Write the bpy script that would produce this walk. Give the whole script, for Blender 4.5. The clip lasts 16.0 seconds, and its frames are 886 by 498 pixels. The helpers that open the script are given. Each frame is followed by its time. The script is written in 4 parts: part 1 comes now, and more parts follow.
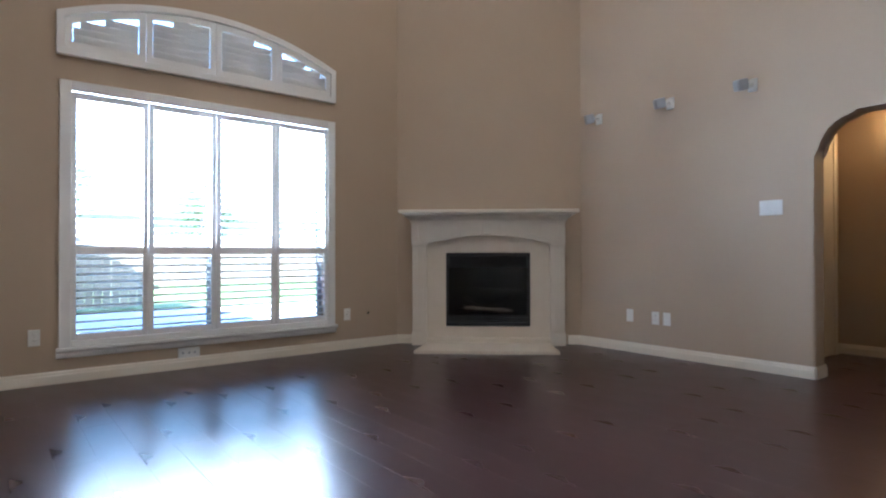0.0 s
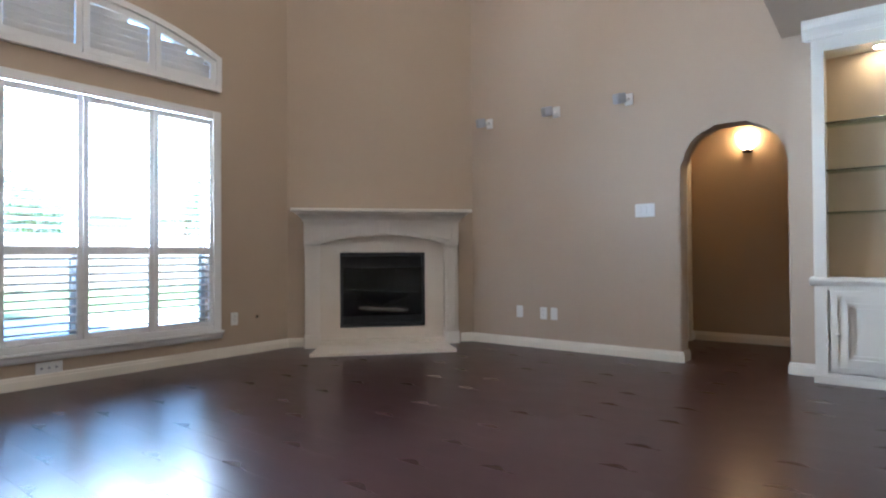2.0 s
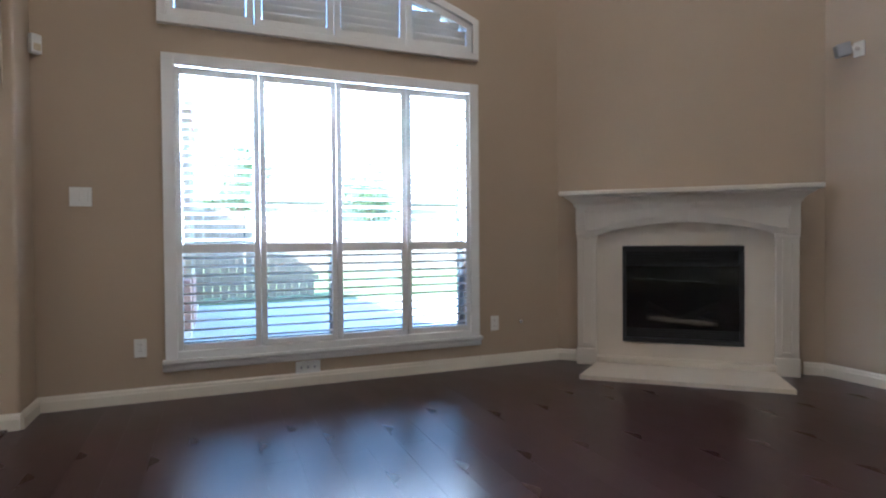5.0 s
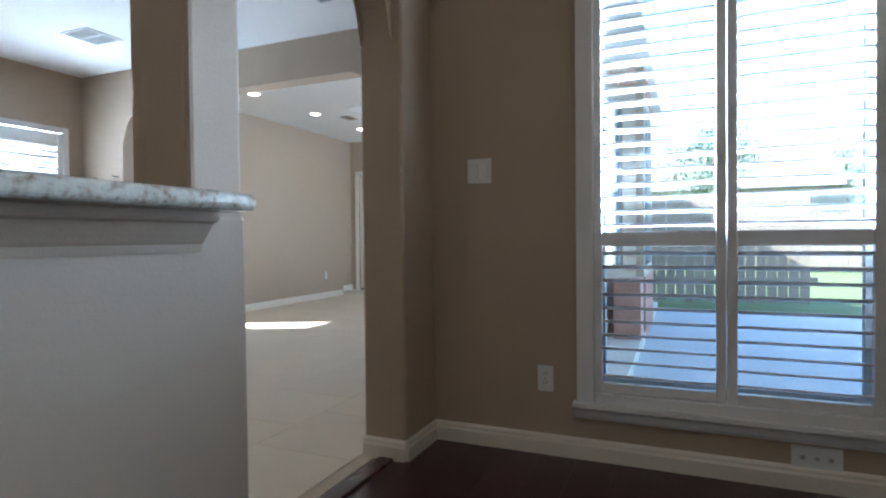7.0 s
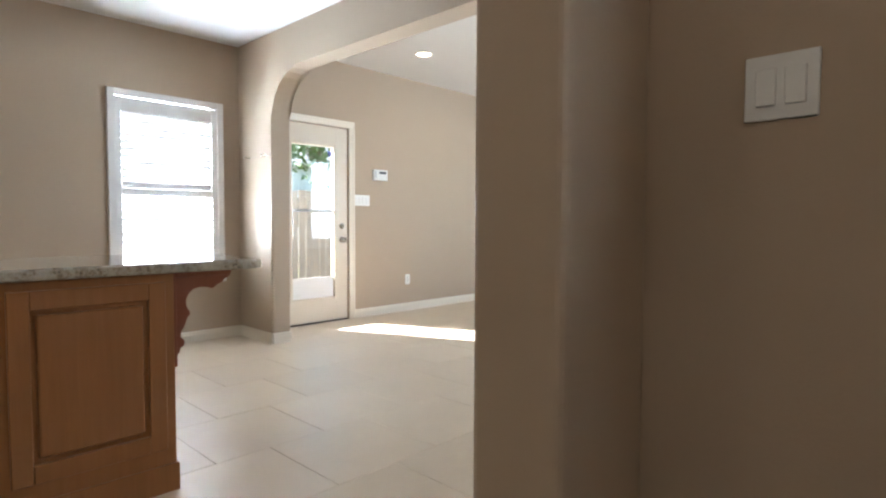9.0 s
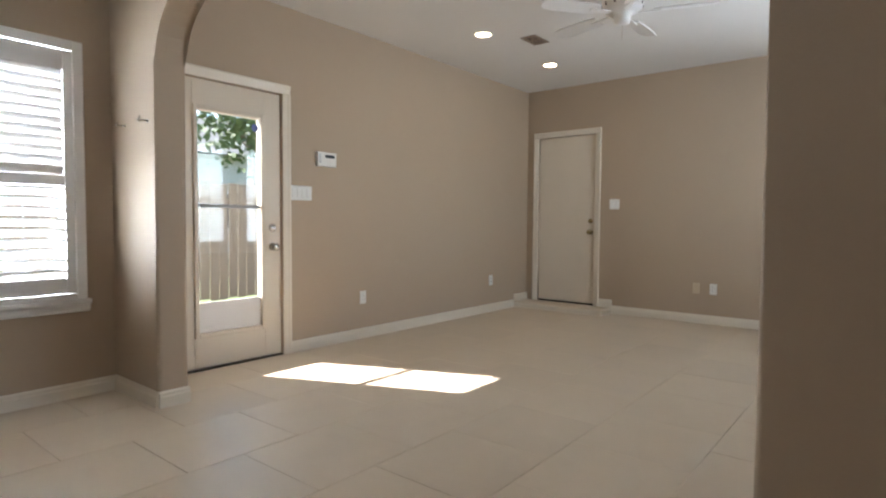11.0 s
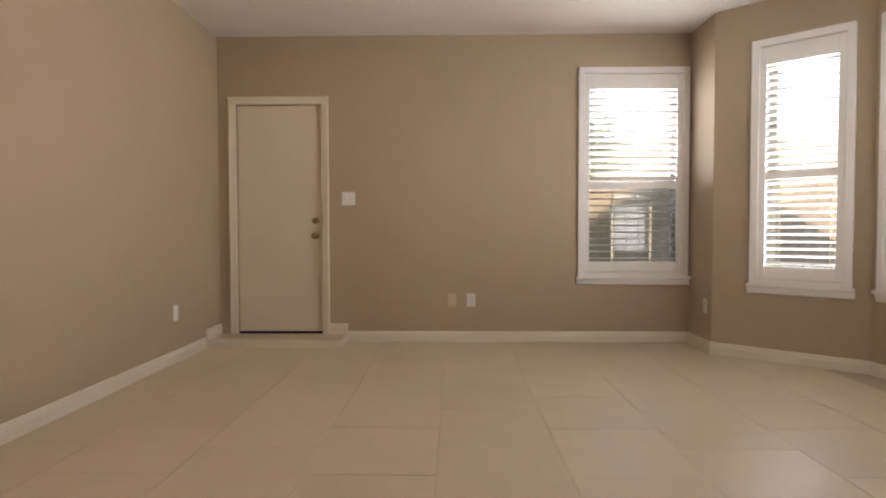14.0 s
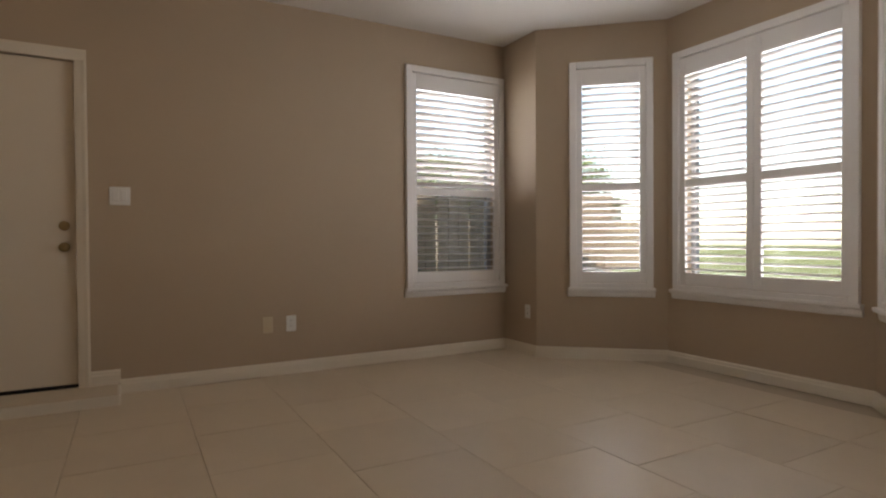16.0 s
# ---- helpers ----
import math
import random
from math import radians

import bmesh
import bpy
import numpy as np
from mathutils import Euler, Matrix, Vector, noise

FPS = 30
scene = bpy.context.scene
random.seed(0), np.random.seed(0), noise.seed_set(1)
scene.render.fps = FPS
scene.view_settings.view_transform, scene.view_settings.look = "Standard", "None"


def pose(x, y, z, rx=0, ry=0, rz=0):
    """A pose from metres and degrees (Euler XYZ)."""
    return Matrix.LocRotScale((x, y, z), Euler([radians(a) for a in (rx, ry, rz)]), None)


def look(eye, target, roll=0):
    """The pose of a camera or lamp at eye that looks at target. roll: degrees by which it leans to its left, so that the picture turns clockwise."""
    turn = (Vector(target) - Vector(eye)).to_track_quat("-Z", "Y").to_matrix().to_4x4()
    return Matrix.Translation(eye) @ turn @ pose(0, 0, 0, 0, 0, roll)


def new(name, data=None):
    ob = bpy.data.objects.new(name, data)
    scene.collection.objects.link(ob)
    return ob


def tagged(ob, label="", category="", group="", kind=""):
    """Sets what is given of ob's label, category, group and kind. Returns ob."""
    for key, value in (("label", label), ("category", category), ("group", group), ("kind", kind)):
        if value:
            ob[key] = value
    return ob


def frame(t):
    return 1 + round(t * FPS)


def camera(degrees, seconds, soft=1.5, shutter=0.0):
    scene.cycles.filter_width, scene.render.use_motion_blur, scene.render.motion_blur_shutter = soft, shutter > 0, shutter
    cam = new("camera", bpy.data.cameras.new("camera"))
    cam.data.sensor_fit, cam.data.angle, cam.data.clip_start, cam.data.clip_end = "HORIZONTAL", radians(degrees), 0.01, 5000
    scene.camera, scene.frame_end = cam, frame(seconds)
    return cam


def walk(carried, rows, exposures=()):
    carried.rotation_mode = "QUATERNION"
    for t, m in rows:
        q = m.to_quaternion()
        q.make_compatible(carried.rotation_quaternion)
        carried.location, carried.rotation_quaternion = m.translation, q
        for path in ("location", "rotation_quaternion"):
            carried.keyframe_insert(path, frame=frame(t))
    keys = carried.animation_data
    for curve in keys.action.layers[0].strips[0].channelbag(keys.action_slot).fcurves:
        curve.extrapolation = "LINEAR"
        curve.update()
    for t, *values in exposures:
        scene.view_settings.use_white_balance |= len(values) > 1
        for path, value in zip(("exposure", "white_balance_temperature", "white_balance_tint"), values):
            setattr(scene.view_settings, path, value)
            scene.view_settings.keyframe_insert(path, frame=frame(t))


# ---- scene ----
cam = camera(76.1, 16.0, soft=2.2)
PATH = [
    (0, (0.3, -4.848, 0.914), (1.548, -3.285, 0.932), -0.1),
    (0.5, (0.212, -4.726, 0.912), (1.61, -3.296, 0.931), -0.2),
    (1, (0.149, -4.67, 0.889), (1.642, -3.339, 0.914), -0.3),
    (1.5, (0.124, -4.645, 0.891), (1.663, -3.368, 0.916), -0.4),
    (2, (0.102, -4.62, 0.887), (1.683, -3.395, 0.912), -0.4),
    (2.5, (0.088, -4.584, 0.908), (1.708, -3.411, 0.927), -0.4),
    (3, (0.112, -4.571, 0.923), (1.737, -3.405, 0.935), -0.3),
    (5.3, (1.017, -3.77, 0.992), (1.498, -1.828, 0.965), -0.7),
    (5.5, (1.032, -3.657, 0.974), (1.322, -1.678, 0.953), -0.8),
    (6, (1.084, -3.306, 0.975), (0.974, -1.309, 0.956), -0.6),
    (6.5, (1.125, -2.857, 0.972), (0.673, -0.909, 0.949), -0.5),
    (7, (1.104, -2.464, 0.958), (0.316, -0.626, 0.919), -0.6),
    (7.5, (1.043, -2.059, 0.953), (-0.003, -0.356, 0.89), -0.4),
    (8, (0.936, -1.687, 0.937), (-0.338, -0.147, 0.868), -0.1),
    (8.2, (0.857, -1.544, 0.958), (-0.483, -0.062, 0.881), -0.6),
    (10.3, (-0.208, -0.54, 1.044), (-1.607, 0.886, 0.944), 0.5),
    (10.5, (-0.337, -0.412, 1.028), (-1.702, 1.046, 0.937), 0.6),
    (11, (-0.639, -0.13, 1.03), (-1.897, 1.422, 0.936), 0.4),
    (11.5, (-0.963, 0.177, 1.033), (-2.128, 1.799, 0.94), 0.4),
    (12, (-1.249, 0.399, 1.028), (-2.258, 2.124, 0.936), 0.5),
    (12.5, (-1.546, 0.66, 1.01), (-2.369, 2.481, 0.926), 0.3),
    (13, (-1.848, 0.857, 0.998), (-2.41, 2.775, 0.921), 0.2),
    (13.5, (-2.14, 1.017, 1.006), (-2.402, 2.999, 0.925), -0.0),
    (14, (-2.267, 1.177, 0.963), (-2.307, 3.176, 0.901), -0.1),
    (14.5, (-2.498, 1.326, 0.961), (-2.275, 3.313, 0.899), -0.2),
    (15, (-2.708, 1.61, 0.954), (-2.204, 3.545, 0.895), -0.4),
    (15.5, (-2.892, 1.868, 0.933), (-2.147, 3.724, 0.894), -0.4),
    (16, (-3.137, 1.99, 0.951), (-2.17, 3.74, 0.923), -0.4),
]
EXPOSURES = [
    (0.0, 3.9, 5100, 10), (3.2, 4.15, 5150, 10), (5.3, 3.6, 5100, 9), (6.0, 3.3, 5150, 9), (6.5, 3.0, 5200, 9),
    (7.0, 2.75, 5200, 8), (7.5, 2.85, 5600, 8), (8.2, 3.3, 5800, 9), (10.3, 2.8, 6150, 12), (11.0, 2.4, 6300, 13), (11.5, 2.35, 6550, 14), (12.4, 2.3, 7100, 15), (13.0, 2.4, 7500, 18), (13.5, 2.5, 7700, 21), (14.5, 2.1, 8000, 23), (16.0, 1.5, 7800, 22),
]
walk(cam, [(t, look(eye, aim, roll)) for t, eye, aim, roll in PATH], EXPOSURES)

# ---- world and sun ----
SUN_WAY = Vector((1.0, 0.44, -1.03)).normalized()
world = bpy.data.worlds.new("sky")
scene.world = world
world.use_nodes = True
wn = world.node_tree
sky = wn.nodes.new("ShaderNodeTexSky")
sky.sky_type = "NISHITA"
sky.sun_disc = False
sky.sun_elevation = math.asin(-SUN_WAY.z)
sky.sun_rotation = math.atan2(-SUN_WAY.x, -SUN_WAY.y)
wn.nodes["Background"].inputs["Strength"].default_value = 0.15
wn.links.new(sky.outputs["Color"], wn.nodes["Background"].inputs["Color"])
sun = new("sun", bpy.data.lights.new("sun", "SUN"))
sun.data.energy, sun.data.angle, sun.data.color = 5.0, radians(0.6), (1.0, 0.93, 0.84)
sun.matrix_world = look((-20, -8, 20), Vector((-20, -8, 20)) + SUN_WAY)


def sky_lamp(m, w, h, radiance, spread=125):
    """The sky's light in a window's opening, lighting along -z of m."""
    lamp = new("window_daylight", bpy.data.lights.new("window_daylight", "AREA"))
    lamp.data.shape, lamp.data.size, lamp.data.size_y = "RECTANGLE", w, h
    lamp.data.energy, lamp.data.color = radiance * math.pi * w * h, (0.80, 0.91, 1.0)
    lamp.data.spread = radians(spread)
    lamp.matrix_world = m
    return lamp


sky_lamp(pose(1.76, 0.115, 1.53, -90, 0, 0), 2.04, 1.14, 3.3, 95)
sky_lamp(pose(-4.445, 0.665, 1.295, -90, 0, 90), 0.80, 1.38, 9.0)
sky_lamp(pose(0.635, 4.30, 1.47, -90, 0, -90), 1.15, 1.60, 1.6)
sky_lamp(pose(0.275, 5.365, 1.47, -90, 0, -41.2), 0.52, 1.60, 1.6)
sky_lamp(pose(0.275, 3.22, 1.47, -90, 0, -138.8), 0.52, 1.60, 1.6)
sky_lamp(pose(-0.728, 6.225, 1.84, -90, 0, 0), 0.83, 0.90, 2.0)


# ---- materials ----
def material(name, build):
    m = bpy.data.materials.new(name)
    m.use_nodes = True
    nt = m.node_tree
    build(nt, nt.nodes["Principled BSDF"])
    return m


def node(nt, kind, **values):
    n = nt.nodes.new(kind)
    for k, v in values.items():
        n.inputs[k.replace("_", " ")].default_value = v
    return n


def coords(nt, scale=(1, 1, 1)):
    tc = nt.nodes.new("ShaderNodeTexCoord")
    mp = nt.nodes.new("ShaderNodeMapping")
    mp.inputs["Scale"].default_value = scale
    nt.links.new(tc.outputs["Object"], mp.inputs["Vector"])
    return mp.outputs["Vector"]


def mixed(nt, fac, a, b):
    mx = nt.nodes.new("ShaderNodeMix")
    mx.data_type = "RGBA"
    nt.links.new(fac, mx.inputs["Factor"])
    for slot, v in (("A", a), ("B", b)):
        s = [i for i in mx.inputs if i.name == slot and i.type == "RGBA"][0]
        if isinstance(v, tuple):
            s.default_value = (*v, 1)
        else:
            nt.links.new(v, s)
    return [o for o in mx.outputs if o.type == "RGBA"][0]


def bumped(nt, bsdf, height, strength, distance):
    b = node(nt, "ShaderNodeBump", Strength=strength, Distance=distance)
    nt.links.new(height, b.inputs["Height"])
    nt.links.new(b.outputs["Normal"], bsdf.inputs["Normal"])


def painted(name, a, b, rough=0.6, grain=140.0, bump=0.25, blotch=1.3, spec=0.5):
    def build(nt, bsdf):
        v = coords(nt)
        big = node(nt, "ShaderNodeTexNoise", Scale=blotch, Detail=4.0)
        fine = node(nt, "ShaderNodeTexNoise", Scale=grain, Detail=3.0, Roughness=0.6)
        for n in (big, fine):
            nt.links.new(v, n.inputs["Vector"])
        nt.links.new(mixed(nt, big.outputs["Fac"], a, b), bsdf.inputs["Base Color"])
        bsdf.inputs["Roughness"].default_value = rough
        bsdf.inputs["Specular IOR Level"].default_value = spec
        bumped(nt, bsdf, fine.outputs["Fac"], bump, 0.002)
    return material(name, build)


def plain(name, colour, rough=0.4, metal=0.0, **extra):
    def build(nt, bsdf):
        v = coords(nt)
        n = node(nt, "ShaderNodeTexNoise", Scale=30.0, Detail=4.0)
        nt.links.new(v, n.inputs["Vector"])
        dark = tuple(c * 0.9 for c in colour)
        nt.links.new(mixed(nt, n.outputs["Fac"], dark, colour), bsdf.inputs["Base Color"])
        bsdf.inputs["Roughness"].default_value = rough
        bsdf.inputs["Metallic"].default_value = metal
        for k, val in extra.items():
            bsdf.inputs[k.replace("_", " ")].default_value = val
    return material(name, build)


def glowing(name, colour, strength):
    def build(nt, bsdf):
        bsdf.inputs["Base Color"].default_value = (*colour, 1)
        bsdf.inputs["Emission Color"].default_value = (*colour, 1)
        bsdf.inputs["Emission Strength"].default_value = strength
    return material(name, build)


def clear(name, tint=(1, 1, 1), rough=0.0):
    def build(nt, bsdf):
        nt.nodes.remove(bsdf)
        out = nt.nodes["Material Output"]
        tr = nt.nodes.new("ShaderNodeBsdfTransparent")
        tr.inputs["Color"].default_value = (*tint, 1)
        gl = nt.nodes.new("ShaderNodeBsdfGlossy")
        gl.inputs["Roughness"].default_value = rough
        fr = node(nt, "ShaderNodeFresnel", IOR=1.45)
        mx = nt.nodes.new("ShaderNodeMixShader")
        nt.links.new(fr.outputs["Fac"], mx.inputs["Fac"])
        nt.links.new(tr.outputs["BSDF"], mx.inputs[1])
        nt.links.new(gl.outputs["BSDF"], mx.inputs[2])
        nt.links.new(mx.outputs["Shader"], out.inputs["Surface"])
    return material(name, build)


def dark_wood(nt, bsdf):
    v = coords(nt, (1, 1, 1))
    info = nt.nodes.new("ShaderNodeObjectInfo")
    st = coords(nt, (60, 2.2, 60))
    add = nt.nodes.new("ShaderNodeVectorMath")
    add.operation = "ADD"
    sc = nt.nodes.new("ShaderNodeVectorMath")
    sc.operation = "SCALE"
    sc.inputs[0].default_value = (13, 7, 5)
    nt.links.new(info.outputs["Random"], sc.inputs["Scale"])
    nt.links.new(st, add.inputs[0])
    nt.links.new(sc.outputs["Vector"], add.inputs[1])
    g = node(nt, "ShaderNodeTexNoise", Scale=1.0, Detail=6.0, Roughness=0.6)
    nt.links.new(add.outputs["Vector"], g.inputs["Vector"])
    grain = mixed(nt, g.outputs["Fac"], (0.034, 0.0135, 0.0135), (0.052, 0.022, 0.0215))
    shade = mixed(nt, info.outputs["Random"], (0.9, 0.9, 0.9), (1.1, 1.09, 1.08))
    mul = nt.nodes.new("ShaderNodeMix")
    mul.data_type, mul.blend_type = "RGBA", "MULTIPLY"
    mul.inputs["Factor"].default_value = 1.0
    slots = [i for i in mul.inputs if i.type == "RGBA"]
    nt.links.new(grain, slots[0])
    nt.links.new(shade, slots[1])
    nt.links.new([o for o in mul.outputs if o.type == "RGBA"][0], bsdf.inputs["Base Color"])
    wear = node(nt, "ShaderNodeTexNoise", Scale=3.0, Detail=5.0)
    nt.links.new(v, wear.inputs["Vector"])
    mr = node(nt, "ShaderNodeMapRange", To_Min=0.24, To_Max=0.33)
    nt.links.new(wear.outputs["Fac"], mr.inputs["Value"])
    nt.links.new(mr.outputs["Result"], bsdf.inputs["Roughness"])


def tile_stone(nt, bsdf):
    v = coords(nt)
    info = nt.nodes.new("ShaderNodeObjectInfo")
    sc = nt.nodes.new("ShaderNodeVectorMath")
    sc.operation = "SCALE"
    sc.inputs[0].default_value = (17, 11, 3)
    nt.links.new(info.outputs["Random"], sc.inputs["Scale"])
    add = nt.nodes.new("ShaderNodeVectorMath")
    add.operation = "ADD"
    nt.links.new(v, add.inputs[0])
    nt.links.new(sc.outputs["Vector"], add.inputs[1])
    a = node(nt, "ShaderNodeTexNoise", Scale=3.2, Detail=7.0, Roughness=0.6, Distortion=0.6)
    b = node(nt, "ShaderNodeTexNoise", Scale=60.0, Detail=3.0)
    nt.links.new(add.outputs["Vector"], a.inputs["Vector"])
    nt.links.new(add.outputs["Vector"], b.inputs["Vector"])
    base = mixed(nt, a.outputs["Fac"], (0.62, 0.52, 0.395), (0.74, 0.64, 0.505))
    tint = mixed(nt, info.outputs["Random"], (0.97, 0.965, 0.96), (1.03, 1.025, 1.02))
    mul = nt.nodes.new("ShaderNodeMix")
    mul.data_type, mul.blend_type = "RGBA", "MULTIPLY"
    mul.inputs["Factor"].default_value = 1.0
    slots = [i for i in mul.inputs if i.type == "RGBA"]
    nt.links.new(base, slots[0])
    nt.links.new(tint, slots[1])
    nt.links.new([o for o in mul.outputs if o.type == "RGBA"][0], bsdf.inputs["Base Color"])
    mr = node(nt, "ShaderNodeMapRange", To_Min=0.3, To_Max=0.5)
    nt.links.new(a.outputs["Fac"], mr.inputs["Value"])
    nt.links.new(mr.outputs["Result"], bsdf.inputs["Roughness"])
    bumped(nt, bsdf, b.outputs["Fac"], 0.08, 0.001)


def granite(nt, bsdf):
    v = coords(nt)
    vo = node(nt, "ShaderNodeTexVoronoi", Scale=85.0)
    no = node(nt, "ShaderNodeTexNoise", Scale=28.0, Detail=6.0, Roughness=0.7)
    for n in (vo, no):
        nt.links.new(v, n.inputs["Vector"])
    ramp = nt.nodes.new("ShaderNodeValToRGB")
    el = ramp.color_ramp.elements
    el[0].position, el[0].color = 0.34, (0.03, 0.028, 0.025, 1)
    el[1].position, el[1].color = 0.72, (0.62, 0.58, 0.5, 1)
    for pos, col in ((0.43, (0.22, 0.16, 0.1, 1)), (0.52, (0.42, 0.4, 0.35, 1))):
        e = el.new(pos)
        e.color = col
    nt.links.new(no.outputs["Fac"], ramp.inputs["Fac"])
    nt.links.new(mixed(nt, vo.outputs["Distance"], ramp_out(ramp), (0.5, 0.46, 0.38)), bsdf.inputs["Base Color"])
    bsdf.inputs["Roughness"].default_value = 0.08


def ramp_out(r):
    return r.outputs["Color"]


def cabinet_wood(a, b):
    def build(nt, bsdf):
        st = coords(nt, (38, 38, 2.4))
        g = node(nt, "ShaderNodeTexNoise", Scale=1.0, Detail=6.0, Roughness=0.62, Distortion=0.5)
        nt.links.new(st, g.inputs["Vector"])
        nt.links.new(mixed(nt, g.outputs["Fac"], a, b), bsdf.inputs["Base Color"])
        bsdf.inputs["Roughness"].default_value = 0.34
        bumped(nt, bsdf, g.outputs["Fac"], 0.08, 0.001)
    return build


def brick_look(nt, bsdf):
    info = nt.nodes.new("ShaderNodeObjectInfo")
    geo = nt.nodes.new("ShaderNodeNewGeometry")
    n = node(nt, "ShaderNodeTexNoise", Scale=18.0, Detail=5.0)
    nt.links.new(coords(nt), n.inputs["Vector"])
    c = mixed(nt, geo.outputs["Random Per Island"], (0.30, 0.13, 0.09), (0.46, 0.27, 0.2))
    nt.links.new(mixed(nt, n.outputs["Fac"], c, (0.36, 0.2, 0.15)), bsdf.inputs["Base Color"])
    bsdf.inputs["Roughness"].default_value = 0.9


def grass_look(nt, bsdf):
    n = node(nt, "ShaderNodeTexNoise", Scale=2.0, Detail=8.0, Roughness=0.7)
    nt.links.new(coords(nt), n.inputs["Vector"])
    nt.links.new(mixed(nt, n.outputs["Fac"], (0.05, 0.08, 0.02), (0.14, 0.16, 0.06)), bsdf.inputs["Base Color"])
    bsdf.inputs["Roughness"].default_value = 0.95


WALL = painted("wall_paint_taupe", (0.43, 0.335, 0.24), (0.465, 0.365, 0.264), 0.62, bump=0.35, grain=110)
CEIL = painted("ceiling_paint_white", (0.74, 0.72, 0.69), (0.79, 0.77, 0.74), 0.8, bump=0.4, grain=90)
TRIM = painted("trim_paint_cream", (0.72, 0.66, 0.56), (0.77, 0.71, 0.61), 0.38, grain=40, bump=0.04, blotch=4)
WHITE = painted("shutter_paint_white", (0.80, 0.79, 0.78), (0.84, 0.83, 0.82), 0.35, grain=30, bump=0.03, blotch=5)
MANTEL = painted("mantel_paint_ivory", (0.66, 0.60, 0.52), (0.71, 0.65, 0.57), 0.42, grain=50, bump=0.05, blotch=3)
STONE = painted("surround_cast_stone", (0.62, 0.545, 0.45), (0.68, 0.605, 0.51), 0.55, grain=60, bump=0.12, blotch=6)
DOORP = painted("door_paint_cream", (0.68, 0.60, 0.49), (0.72, 0.64, 0.53), 0.4, grain=25, bump=0.04, blotch=3)
# Tan takes in the shelf shade and the warm puck light on this panel.
BACKTAN = painted("cabinet_back_lamplit_tan", (0.50, 0.40, 0.27), (0.55, 0.44, 0.30), 0.5, grain=40, bump=0.05, blotch=3)
PLASTIC = plain("plastic_white", (0.82, 0.82, 0.80), 0.35)
IVORY = plain("plastic_almond", (0.62, 0.53, 0.38), 0.4)
BLACK = plain("metal_black", (0.012, 0.012, 0.014), 0.45)
FIREBOX = plain("firebox_black", (0.02, 0.02, 0.023), 0.7)
LOG = painted("ceramic_log", (0.05, 0.045, 0.04), (0.16, 0.13, 0.1), 0.9, grain=60, bump=0.6, blotch=20)
BRASS = plain("brass_aged", (0.36, 0.27, 0.14), 0.3, 1.0)
CHROME = plain("nickel_satin", (0.62, 0.60, 0.56), 0.22, 1.0)
BRONZE = plain("bronze_dark", (0.05, 0.04, 0.03), 0.5, 0.6)
GREYP = plain("plastic_grey", (0.42, 0.43, 0.47), 0.5)
DISPLAY = plain("display_dark", (0.06, 0.07, 0.08), 0.15)
# Near-black that stands for shade in the slots, vents and door gap.
SHADOWGAP = plain("gap_shade_dark", (0.02, 0.018, 0.016), 0.9)
GROUT = painted("grout_beige", (0.54, 0.46, 0.36), (0.60, 0.515, 0.40), 0.9, grain=200)
WOODFLOOR = material("floor_dark_walnut", dark_wood)
STRIP = material("strip_dark_walnut", dark_wood)
TILE = material("tile_travertine", tile_stone)
GRANITE = material("granite_speckled", granite)
MAPLE = material("cabinet_honey_maple", cabinet_wood((0.30, 0.125, 0.042), (0.42, 0.20, 0.075)))
CORBEL = material("corbel_cherry", cabinet_wood((0.20, 0.062, 0.032), (0.30, 0.10, 0.05)))
GLASS = clear("window_glass", (0.93, 0.97, 0.96))
FROST = clear("glass_shelf", (0.80, 0.9, 0.86))
FIREGLASS = clear("fire_glass", (0.5, 0.5, 0.53), 0.03)
CAN_ON = glowing("lamp_can", (1.0, 0.78, 0.50), 4.0)
# Glow of the added fill lamps in living room and kitchen.
FILL_ON = glowing("lamp_fill", (1.0, 0.84, 0.64), 11.0)
SHADE_ON = glowing("lamp_shade", (1.0, 0.60, 0.24), 3.5)
PUCK_ON = glowing("lamp_puck", (1.0, 0.74, 0.42), 12.0)
BRICK = material("brick_red", brick_look)
MORTAR = painted("mortar_grey", (0.42, 0.40, 0.37), (0.5, 0.48, 0.44), 0.95)
CONCRETE = painted("concrete_patio", (0.40, 0.38, 0.35), (0.50, 0.48, 0.45), 0.9, grain=50, bump=0.4)
GRASS = material("lawn_grass", grass_look)
FENCE = painted("fence_cedar_grey", (0.20, 0.155, 0.115), (0.33, 0.27, 0.21), 0.9, grain=30, bump=0.5, blotch=6)
SIDING = painted("siding_beige", (0.42, 0.38, 0.33), (0.5, 0.46, 0.4), 0.85)
ROOF = painted("roof_shingle", (0.10, 0.095, 0.09), (0.2, 0.18, 0.165), 0.95, grain=12, bump=0.5, blotch=9)
BARK = painted("bark_brown", (0.07, 0.05, 0.035), (0.14, 0.1, 0.07), 0.95, grain=20, bump=0.8, blotch=8)
LEAF = painted("leaf_green", (0.035, 0.065, 0.018), (0.09, 0.13, 0.04), 0.7, grain=8, blotch=2)
DARKGLASS = plain("glass_dark", (0.03, 0.04, 0.05), 0.08)
BLUE = plain("sticker_blue", (0.03, 0.045, 0.22), 0.4)
ROPE = plain("vinyl_grey", (0.35, 0.36, 0.37), 0.6)


